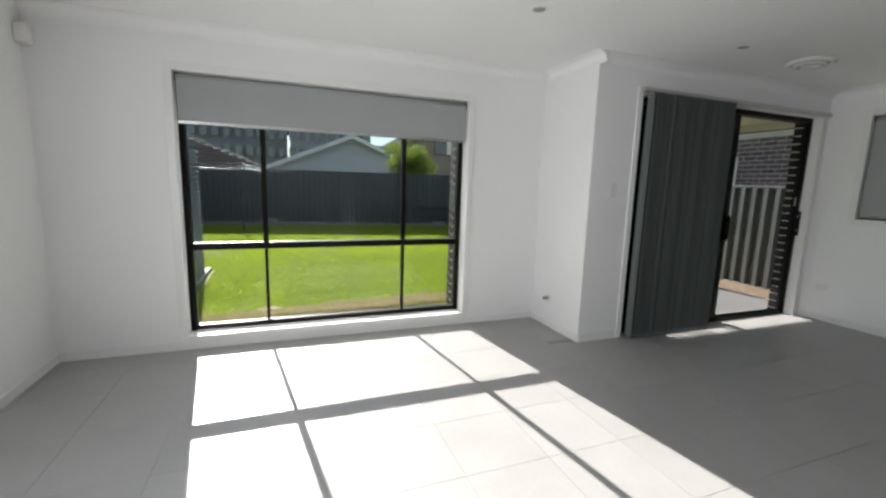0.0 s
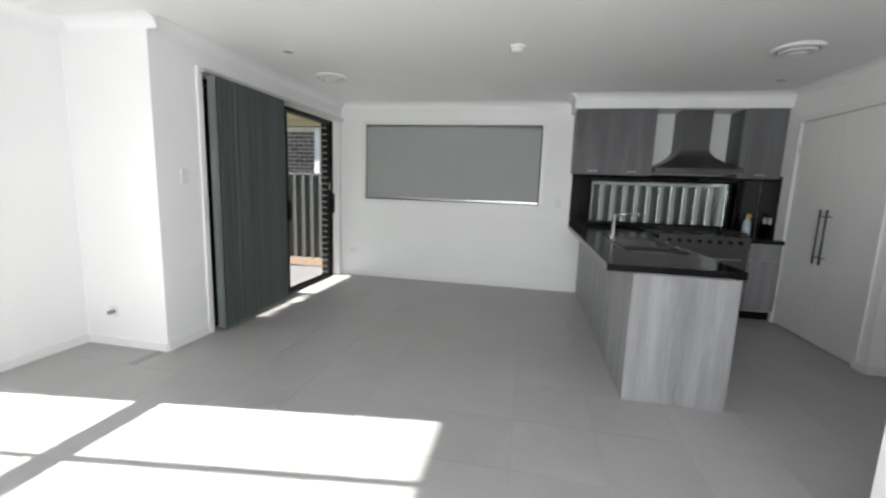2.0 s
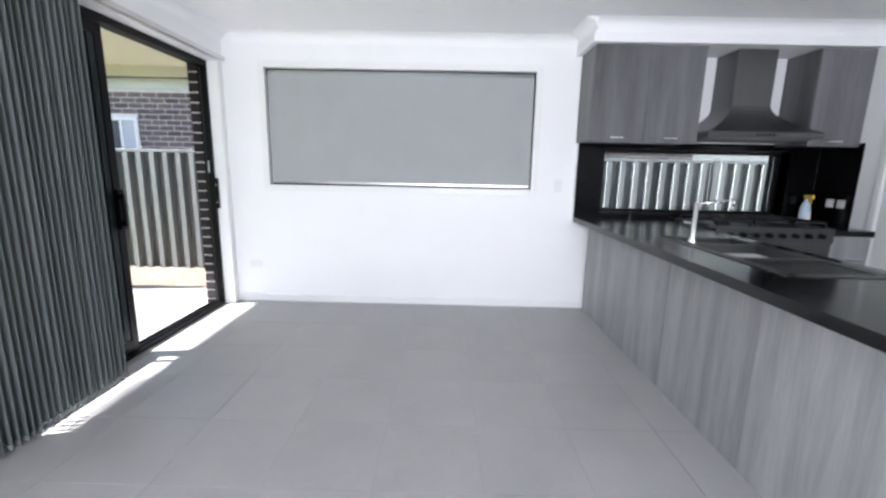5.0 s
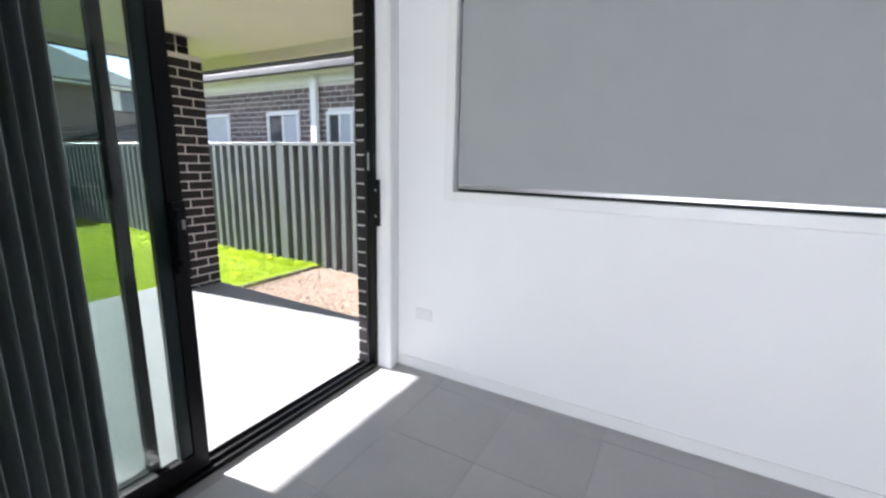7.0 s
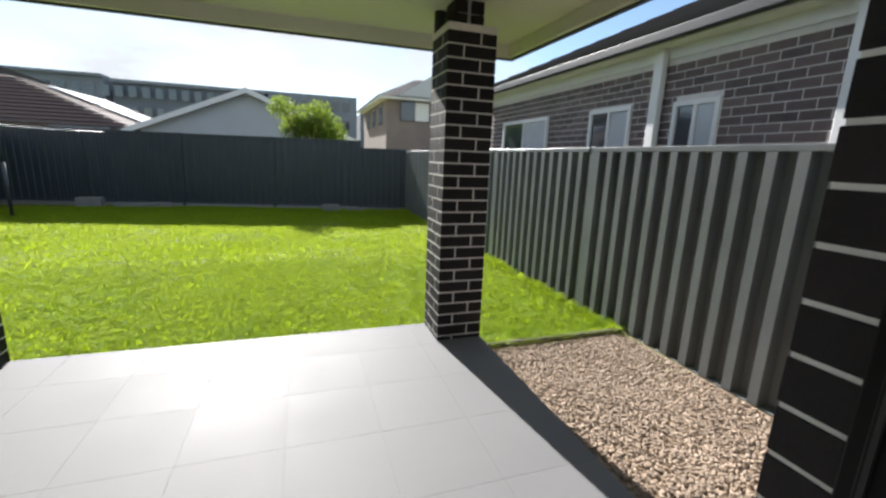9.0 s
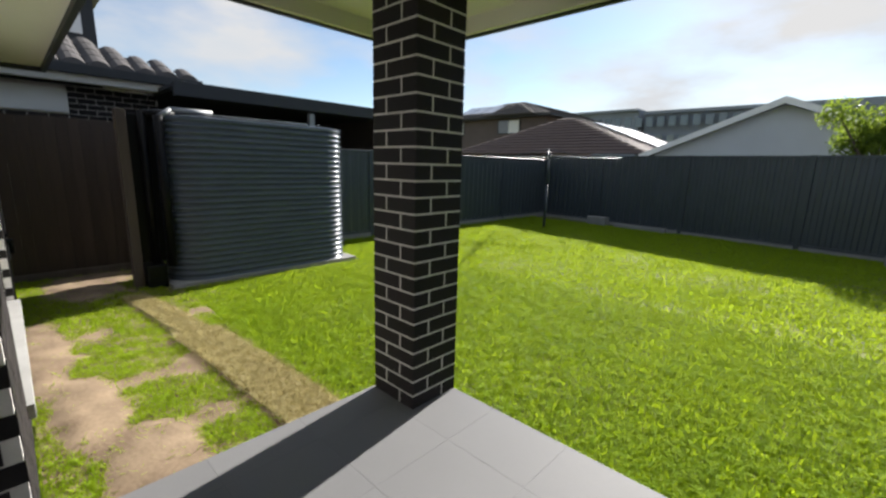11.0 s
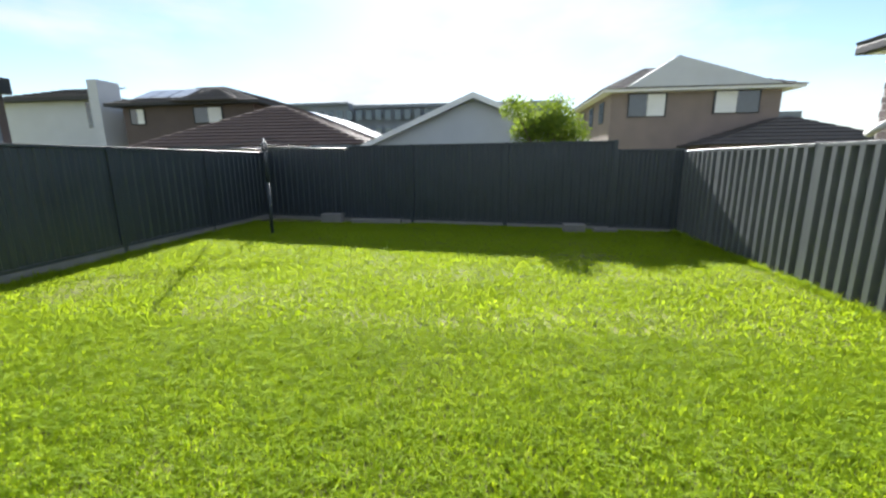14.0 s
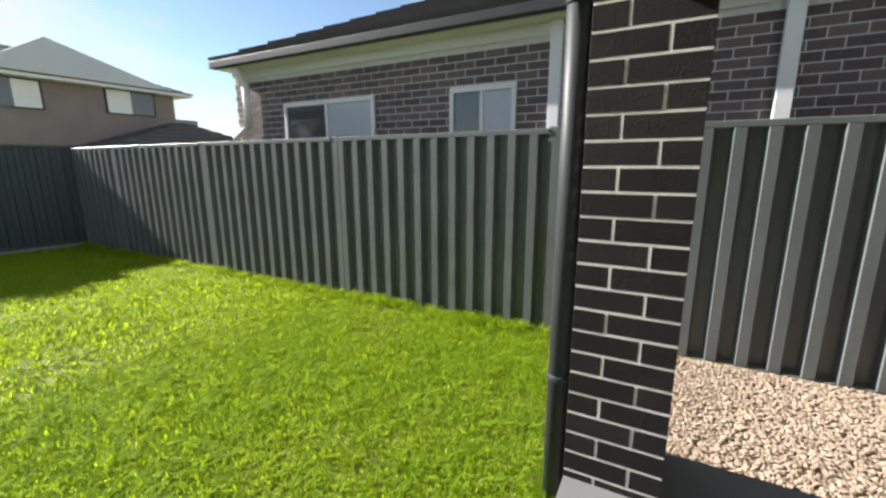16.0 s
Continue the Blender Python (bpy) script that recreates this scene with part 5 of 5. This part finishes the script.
for k in range(3):
    p = part("side_window", boxes((7.69, 30.5 + 3 * k, 3.5, 7.75, 31.6 + 3 * k, 4.8)), M["winglass"], h2)
bm = bmesh.new()
tiled(bm, (11.6, 25.6, 2.0), (21.2, 25.6, 2.0), (16.4, 27.6, 3.5), (16.4, 27.6, 3.5), 8)
tiled(bm, (11.6, 29.0, 2.0), (11.6, 25.6, 2.0), (16.4, 27.6, 3.5), (16.4, 29.0, 3.5), 8)
roof_part("lower_roof", bm, M["roof"], h2, "dark lower porch roof")
part("lower_wall", boxes((12.0, 26.0, GR, 20.8, 28.9, 2.0)), M["tan_ext"], h2)

gh = thing("gabled_house", (0.5, 19, GR), "pale grey rendered gable of the house over the back fence", "house")
bm = bmesh.new()
prism(bm, [(-2.9, GR), (3.9, GR), (3.9, 1.9), (0.48, 3.3), (-2.9, 1.9)], 17.0, 27.0)
part("wall", bm, M["grey_ext"], gh)
bm = bmesh.new()
prism(bm, [(-3.3, 1.74), (0.48, 3.32), (4.3, 1.74), (4.3, 1.86), (0.48, 3.46), (-3.3, 1.86)], 16.7, 27.2)
part("roof", bm, M["roof"], gh)
bm = bmesh.new()
prism(bm, [(-3.32, 1.70), (0.48, 3.29), (4.32, 1.70), (4.32, 1.88), (0.48, 3.48), (-3.32, 1.88)], 16.64, 16.695)
part("barge_board", bm, M["white_ext"], gh, "white barge board")

th = thing("tiled_roof_house", (-8.5, 22, GR), "low house with a brown tiled hip roof and solar panels", "house")
part("wall", boxes((-13.0, 18.6, GR, -3.6, 27, 1.9)), M["tan_ext"], th)
bm = bmesh.new()
tiled(bm, (-13.6, 18.0, 1.95), (-3.4, 18.0, 1.95), (-7.9, 20.4, 3.72), (-8.3, 20.4, 3.72), 13)
tiled(bm, (-3.4, 18.0, 1.95), (-3.4, 29.0, 1.95), (-7.9, 29.0, 3.72), (-7.9, 20.4, 3.72), 13)
tiled(bm, (-13.6, 29.0, 1.95), (-13.6, 18.0, 1.95), (-8.3, 20.4, 3.72), (-8.3, 29.0, 3.72), 13)
roof_part("roof", bm, M["roofbrown"], th, "brown concrete roof tiles")


def on_slope(u, v, h):
    q = Vector((-3.4, 18.0, 1.95)) + Vector((0, 11.0, 0)) * v + Vector((-4.5, 0, 1.77)) * u
    return q + Vector((1.77, 0, 4.5)).normalized() * h


for v0 in (0.30, 0.42, 0.54, 0.66):
    for u0 in (0.18, 0.53):
        bm = bmesh.new()
        vs = [bm.verts.new(on_slope(u, v, h)) for h in (0.09, 0.13) for v in (v0, v0 + 0.105) for u in (u0, u0 + 0.32)]
        for q in BOXF:
            bm.faces.new([vs[k] for k in q])
        part("solar_panel", bm, M["solar"], th, "solar panel coloured pale for the sky's reflection")
bh = thing("rear_house", (-17, 27, GR), "two-storey brown house with a grey hip roof beyond the tiled roof", "house")
part("wall", boxes((-21.6, 26.6, GR, -13.0, 34, 4.72)), M["brown_ext"], bh)
for x, w in ((-20.6, 0.9), (-15.9, 1.8)):
    window_far(bh, x, 26.6, 3.7, 4.55, w, 1)
part("eaves_lining", boxes((-22.3, 26.0, 4.70, -12.3, 34.6, 4.84)), M["fascia"], bh)
bm = bmesh.new()
tiled(bm, (-22.3, 26.0, 4.84), (-12.3, 26.0, 4.84), (-16.4, 29.0, 6.15), (-17.6, 29.0, 6.15), 10)
tiled(bm, (-12.3, 26.0, 4.84), (-12.3, 35.0, 4.84), (-16.4, 35.0, 6.15), (-16.4, 29.0, 6.15), 10)
tiled(bm, (-22.3, 35.0, 4.84), (-22.3, 26.0, 4.84), (-17.6, 29.0, 6.15), (-17.6, 35.0, 6.15), 10)
roof_part("roof", bm, M["roof"], bh)
bm = bmesh.new()
tiled(bm, (-17.6, 25.6, 4.84), (-13.4, 25.6, 4.84), (-15.5, 27.2, 5.75), (-15.5, 27.2, 5.75), 7)
tiled(bm, (-13.4, 25.6, 4.84), (-13.4, 28.4, 4.84), (-15.5, 28.4, 5.75), (-15.5, 27.2, 5.75), 7)
tiled(bm, (-17.6, 28.4, 4.84), (-17.6, 25.6, 4.84), (-15.5, 27.2, 5.75), (-15.5, 28.4, 5.75), 7)
roof_part("front_roof", bm, M["roof"], bh)
for k in range(3):
    x = -20.6 + k * 1.15
    bm = bmesh.new()
    vs = [bm.verts.new((x + dx, 26.5 + 1.5 * s, 5.14 + 0.65 * s + dz)) for dz in (0.02, 0.07) for s in (0, 1) for dx in (0.0, 1.05)]
    for q in BOXF:
        bm.faces.new([vs[i] for i in q])
    part("solar_panel", bm, M["solar"], bh, "solar panel coloured pale for the sky's reflection")

ph = thing("pale_house", (-26, 28, GR), "white rendered two-storey house with a low grey roof", "house")
part("wall", boxes((-31.0, 27.4, GR, -23.4, 36, 5.3)), M["grey_ext"], ph)
part("fin_wall", boxes((-23.6, 26.4, GR, -22.9, 28.0, 6.35), bevel=0.03), M["grey_ext"], ph, "grey upright end wall")
part("dark_window", boxes((-24.9, 27.33, 3.6, -23.8, 27.4, 5.2)), M["winglass"], ph)
part("eaves_lining", boxes((-31.6, 26.8, 5.28, -23.62, 36.4, 5.46)), M["fascia"], ph)
bm = bmesh.new()
tiled(bm, (-31.6, 26.8, 5.46), (-23.62, 26.8, 5.46), (-23.62, 29.6, 6.4), (-28.4, 29.6, 6.4), 9)
tiled(bm, (-31.6, 36.0, 5.46), (-31.6, 26.8, 5.46), (-28.4, 29.6, 6.4), (-28.4, 36.0, 6.4), 9)
roof_part("roof", bm, M["roof"], ph)

wh = thing("west_house", (-9, 0.5, GR), "brick house with a tiled roof and upper storey beyond the gate", "house")
part("wall", boxes((-12, -6, GR, -7.0, 3.3, 2.42)), M["mortar"], wh, "pale mortar between dark bricks")
part("fascia_board", boxes((-6.60, -6.2, 2.42, -6.45, 3.75, 2.60), (-12, 3.60, 2.42, -6.60, 3.75, 2.60), bevel=0.01), M["white_ext"], wh, "white fascia board")
part("garage_lintel", boxes((-6.99, 0.6, 2.0, -6.93, 2.08, 2.36)), M["white_ext"], wh, "white lintel panel")
part("gutter", boxes((-6.42, -6.2, 2.52, -6.30, 3.85, 2.66), bevel=0.01), M["fascia"], wh)
bm = bmesh.new()
verts, faces = [], []
for r in range(9):
    for c in range(34):
        x0, y0 = -6.35 - r * 0.34, -6.1 + c * 0.30 + 0.01
        if y0 + 0.28 > 3.85 - r * 0.34:
            continue
        z0 = 2.66 + r * 0.145
        i = len(verts)
        k5 = [(0, 0.0), (0.07, 0.05), (0.14, 0.065), (0.21, 0.05), (0.28, 0.0)]
        for dx, dz in ((0.0, 0.02), (-0.36, 0.165)):
            for dy, hz in k5:
                verts.append((x0 + dx, y0 + dy, z0 + dz + hz))
        for dy, hz in k5:
            verts.append((x0, y0 + dy, z0 - 0.02))
        faces += [(i + k, i + k + 1, i + k + 6, i + k + 5) for k in range(4)] + [(i + 10 + k, i + 11 + k, i + k + 1, i + k) for k in range(4)]
pydata("roof_tiles", verts, faces, M["roof"], wh, "stuff", "overlapping grey roof tiles")
slope(bm, ((-6.38, -6.2, 2.64), (-6.38, 3.85, 2.64), (-9.4, 0.8, 3.93), (-9.4, -6.2, 3.93)))
slope(bm, ((-6.38, 3.85, 2.64), (-12.0, 3.85, 2.64), (-9.4, 0.8, 3.93)))
part("roof_base", bm, M["roof"], wh)
up = part("upper_storey", boxes((-12, 0.9, 2.6, -8.35, 2.75, 4.5), (-12, -6, 2.6, -8.35, 0.9, 4.5)), M["fascia"], wh, "dark clad upper storey")
part("window", boxes((-8.355, 1.95, 3.5, -8.32, 2.55, 4.15)), M["white_ext"], up, "white window surround")
part("upper_roof_edge", boxes((-12.2, -6, 4.30, -8.1, 2.95, 4.42)), M["fascia"], up)

cp = thing("carport", (-7, 6, GR), "flat metal carport roof over the side fence", "carport")
# ceiling and roof sheet coloured dark for the shade under the roof
part("ceiling_board", boxes((-9.4, 3.25, 2.395, -5.63, 7.9, 2.415)), M["fascia"], cp)
part("roof_edge", boxes((-5.62, 3.2, 2.28, -5.50, 7.95, 2.50), bevel=0.01), M["fascia"], cp, "grey metal roof edge beam")
part("roof_sheet", boxes((-9.5, 3.2, 2.42, -5.62, 7.95, 2.47)), M["fascia"], cp)
# walls added to keep the sun off the carport ceiling
part("wall", boxes((-9.5, 3.2, GR, -9.4, 7.95, 2.39), (-9.4, 7.85, GR, -5.68, 7.95, 2.39)), M["brown_ext"], cp, "dark brick walls added to keep the carport in shade")
for y in (5.5, 7.7):
    part("post", boxes((-5.66, y - 0.05, GR, -5.56, y + 0.05, 2.24)), M["galv"], cp)

far = setting("backdrop", boxes((-75, 62, GR, -46, 70, 8.2), (-44, 60, GR, -19, 70, 8.9), (-18.6, 61, GR, -2, 70, 8.5), (-1.6, 60, GR, 9.5, 70, 8.8), (10.5, 64, GR, 40, 72, 7.2), (-75, 59.4, 8.9, -19, 71, 9.2), (-18.6, 60.4, 8.5, 9.5, 71, 8.9)), M["hill"], "hazy row of far grey apartment blocks")
rows = []
for k in range(60):
    x = -72 + k * 1.35
    if x > 8.5:
        break
    for z in (4.6, 6.9):
        rows.append((x, 59.9, z, x + 0.8, 60.2, z + 1.2))
part("far_window", boxes(*rows), M["winglass"], far, "dark far windows")


# ---- tree over the back fence ----
tree = thing("tree", (2.55, 14.4, GR), "small bushy green tree behind the back fence", "tree")
bm = bmesh.new()
tube(bm, (2.55, 14.4, GR - 0.05), (2.58, 14.42, 1.1), 0.10, 0.07, 10)
rt = random.Random(11)
limbs = []
for k in range(14):
    an, r = k * 2.4, rt.uniform(0.3, 0.95)
    tip = Vector((2.56 + r * math.cos(an), 14.4 + r * math.sin(an), rt.uniform(1.6, 2.6)))
    tube(bm, (2.58, 14.42, rt.uniform(0.7, 1.1)), tip, 0.045, 0.012, 7)
    limbs.append(tip)
part("trunk", bm, M["bark"], tree)
verts, faces = [], []
for k in range(8500):
    c = limbs[rt.randrange(len(limbs))]
    q = Vector((rt.gauss(0, 1), rt.gauss(0, 1), rt.gauss(0, 0.8)))
    q = c + q.normalized() * (0.42 * rt.random() ** 0.45)
    q.z += 0.05
    if q.z > 2.98 + 0.10 * noise.noise((q.x * 4, q.y * 4, 0)):
        continue
    d = Vector((rt.gauss(0, 1), rt.gauss(0, 1), rt.gauss(-0.2, 0.6))).normalized()
    w = d.cross(Vector((rt.gauss(0, 1), rt.gauss(0, 1), rt.gauss(0, 1)))).normalized()
    L, W = rt.uniform(0.06, 0.11), rt.uniform(0.018, 0.03)
    i = len(verts)
    verts += [tuple(q), tuple(q + d * L * 0.5 + w * W), tuple(q + d * L), tuple(q + d * L * 0.5 - w * W)]
    faces.append((i, i + 1, i + 2, i + 3))
pydata("crown", verts, faces, M["leaf"], tree, "stuff", "loose crown of small green leaves")

# ---- lawn ----
def blades(name, count, box4, hmin, hmax, wid, keep, material, label, seed, lean=2.0, rise=0.0):
    g = np.random.default_rng(seed)
    x, y = g.uniform(box4[0], box4[1], count), g.uniform(box4[2], box4[3], count)
    ok = keep(x, y, g)
    x, y = x[ok], y[ok]
    n = len(x)
    clump = 0.5 + 0.5 * np.sin(x * 2.3 + 1.7 * np.sin(y * 1.9)) * np.sin(y * 2.9 + 1.3 * np.sin(x * 1.3))
    fine = 0.5 + 0.5 * np.sin(x * 11 + 2 * np.sin(y * 7)) * np.sin(y * 13 + 2 * np.sin(x * 9))
    tuft = np.array([noise.noise((a * 9.0, b * 9.0, 2.0)) + 0.6 * noise.noise((a * 22.0, b * 22.0, 5.0)) for a, b in zip(x.tolist(), y.tolist())])
    h = g.uniform(hmin, hmax, n) * np.clip(0.62 + 0.28 * clump + 0.22 * fine + 0.6 * tuft, 0.15, 1.7)
    an, ln = g.uniform(0, math.tau, n), g.uniform(0.1, lean, n) * h * 1.6
    wa = an + g.uniform(0.8, 2.3, n)
    w = wid * g.uniform(0.7, 1.4, n)
    z = np.full(n, GR - 0.012 + rise)
    base = np.stack([x, y, z], 1)
    side = np.stack([np.cos(wa) * w, np.sin(wa) * w, np.zeros(n)], 1)
    tip = base + np.stack([np.cos(an) * ln, np.sin(an) * ln, h + 0.02], 1)
    mid = base + np.stack([np.cos(an) * ln * 0.3, np.sin(an) * ln * 0.3, h * 0.62 + 0.02], 1)
    co = np.empty((n, 5, 3))
    co[:, 0], co[:, 1], co[:, 2], co[:, 3], co[:, 4] = base - side, base + side, mid + side * 0.8, mid - side * 0.8, tip
    me = bpy.data.meshes.new(name)
    me.vertices.add(n * 5)
    me.vertices.foreach_set("co", co.astype(np.float32).ravel())
    i = np.arange(n)[:, None] * 5
    loops = np.concatenate([i + np.array([[0, 1, 2, 3]]), i + np.array([[3, 2, 4]])], 1).ravel()
    me.loops.add(n * 7)
    me.loops.foreach_set("vertex_index", loops.astype(np.int32))
    start = (np.arange(n)[:, None] * 7 + np.array([[0, 4]])).ravel()
    me.polygons.add(n * 2)
    me.polygons.foreach_set("loop_start", start.astype(np.int32))
    me.update(calc_edges=True)
    me.materials.append(material)
    return tagged(new(name, me), label, "grass", "", "stuff")


def lawn_keep(x, y, g):
    k = (y > 3.05) | (x < 0.11) | ((x > 3.60) & (y > 2.88))
    k &= ~((x < -3.55) & (y < 5.2) & (x > -4.62) & (y > 2.43))
    wear = np.array([dirtness(a, b) if b < 2.6 and a < 0.2 else -1.0 for a, b in zip(x, y)])
    k &= (wear < 0.15) | (g.random(len(x)) < 0.10)
    f = (x + 3.55) / 3.62
    cy = turf_y(f)
    k &= ~((f > 0) & (f < 1) & (abs(y - cy) < 0.225 - 0.09 * (1 - f)) & (g.random(len(x)) < 0.93))
    return k


blades("lawn", 210000, (-2.5, 5.10, 2.2, 6.2), 0.022, 0.045, 0.0040, lawn_keep, M["grass"], "thick bright green lawn grass", 1)
blades("lawn", 150000, (-5.1, 5.10, 6.2, 12.9), 0.022, 0.045, 0.0060, lawn_keep, M["grass"], "thick bright green lawn grass", 2)
blades("lawn", 60000, (-5.1, -2.5, 1.08, 6.2), 0.022, 0.042, 0.0042, lawn_keep, M["grass"], "thick bright green lawn grass", 3)
blades("lawn", 26000, (-2.5, 0.12, 1.08, 2.2), 0.015, 0.035, 0.0034, lawn_keep, M["grass"], "thin patchy green grass beside the house", 4)
blades("straw", 42000, (-3.5, 0.05, 1.9, 2.68), 0.020, 0.04, 0.0022, lambda x, y, g: abs(y - turf_y((x + 3.55) / 3.62)) < 0.18 - 0.07 * (x < -2), M["strawgrass"], "dry straw-coloured grass on the turf strip", 5, 2.2, 0.03)

blades("grass_tufts", 9000, (4.99, 5.125, 2.9, 11.9), 0.05, 0.10, 0.0040, lambda x, y, g: g.random(len(x)) < 0.35 + 0.65 * (np.sin(y * 5) > 0), M["grass"], "long uncut grass along the fence foot", 6)
blades("grass_tufts", 3200, (3.60, 5.10, 2.875, 2.98), 0.04, 0.085, 0.0032, lambda x, y, g: x == x, M["grass"], "long uncut grass along the timber edging", 7)
blades("grass_tufts", 6000, (0.10, 3.60, 3.04, 3.12), 0.04, 0.085, 0.0030, lambda x, y, g: x == x, M["grass"], "long uncut grass along the patio edge", 8)
blades("grass_tufts", 5200, (-5.09, -4.95, 2.6, 13.0), 0.05, 0.10, 0.0045, lambda x, y, g: g.random(len(x)) < 0.5, M["grass"], "long uncut grass along the fence foot", 9)

# ---- floor tiles and brickwork, laid last ----
floor = setting("floor", boxes((-4.06, -6.6, -0.12, 0.13, 0.86, -0.0025), (0.13, -6.6, -0.12, 3.11, 0.155, -0.0025)), M["grout"], "floor of square pale grey matt tiles")
TP = 0.455
xs = [max(-3.95, min(3.05, 1.555 + TP * k)) for k in range(-13, 5)]
ys = [max(-6.5, min(0.75, -0.82 + TP * k)) for k in range(-13, 5)]
TILES = {}
for a, b in zip(xs, xs[1:]):
    for c, d in zip(ys, ys[1:]):
        if b - a < 0.02 or d - c < 0.02:
            continue
        if a >= -0.01 and c >= 0.0:
            continue
        d2, b2 = d, b
        if d > 0.02 and b > 0.02:
            if c < 0:
                d2 = 0.02
            else:
                b2 = 0.0
        if b2 - a < 0.02:
            continue
        k = (round(b2 - a, 3), round(d2 - c, 3))
        if k not in TILES:
            TILES[k] = box_mesh("tile", b2 - a - 0.002, d2 - c - 0.002, 0.010, M["tile"], 0.0004)
        piece("tile", TILES[k], floor, ((a + b2) / 2, (c + d2) / 2, -0.005))

brick_face(door_leaf, 'x', 0.285, 1, 3.0, 3.265, -0.245, 2.33, (), M["brick"], M["brickstuff"], lambda u, z: True, depth=0.11)
brick_face(door_leaf, 'x', 0.285, 1, 0.27, 0.462, -0.26, 2.33, (), M["brick"], M["brickstuff"], lambda u, z: False, depth=0.11)
brick_face(door_leaf, 'x', 0.285, 1, 0.465, 2.95, 2.172, 2.36, (), M["brick"], M["brickstuff"], lambda u, z: False, depth=0.11)
brick_face(north_leaf, 'x', 1.169, 1, -4.205, 0.265, -0.26, 2.33, ((-3.13, -0.80, 0.0, 2.12),), M["brick"], M["brickstuff"], lambda u, z: u < -3.0)
brick_face(north_leaf, 'y', -3.13, 1, 0.945, 1.118, 0.06, 2.16, (), M["brick"], M["brickstuff"], lambda u, z: True, depth=0.03)
brick_face(north_leaf, 'y', -0.80, -1, 0.945, 1.118, 0.06, 2.16, (), M["brick"], M["brickstuff"], lambda u, z: True, depth=0.03)
brick_face(north_leaf, 'y', 0.265, 1, 0.29, 1.169, -0.26, 2.33, (), M["brick"], M["brickstuff"], lambda u, z: False)
brick_face(nw, 'y', 6.205, -1, -6.0, 8.90, 1.04, 2.48, [(a, b, c - 0.01, d + 0.01) for a, b, c, d in NWIN], M["nbrick"], M["nbrickstuff"], lambda u, z: 1.6 < u < 5.6)
brick_face(wh, 'y', -6.995, 1, -2.0, 3.3, 1.2, 2.42, ((0.6, 2.08, 2.0, 2.36),), M["brick"], M["brickstuff"], lambda u, z: False)
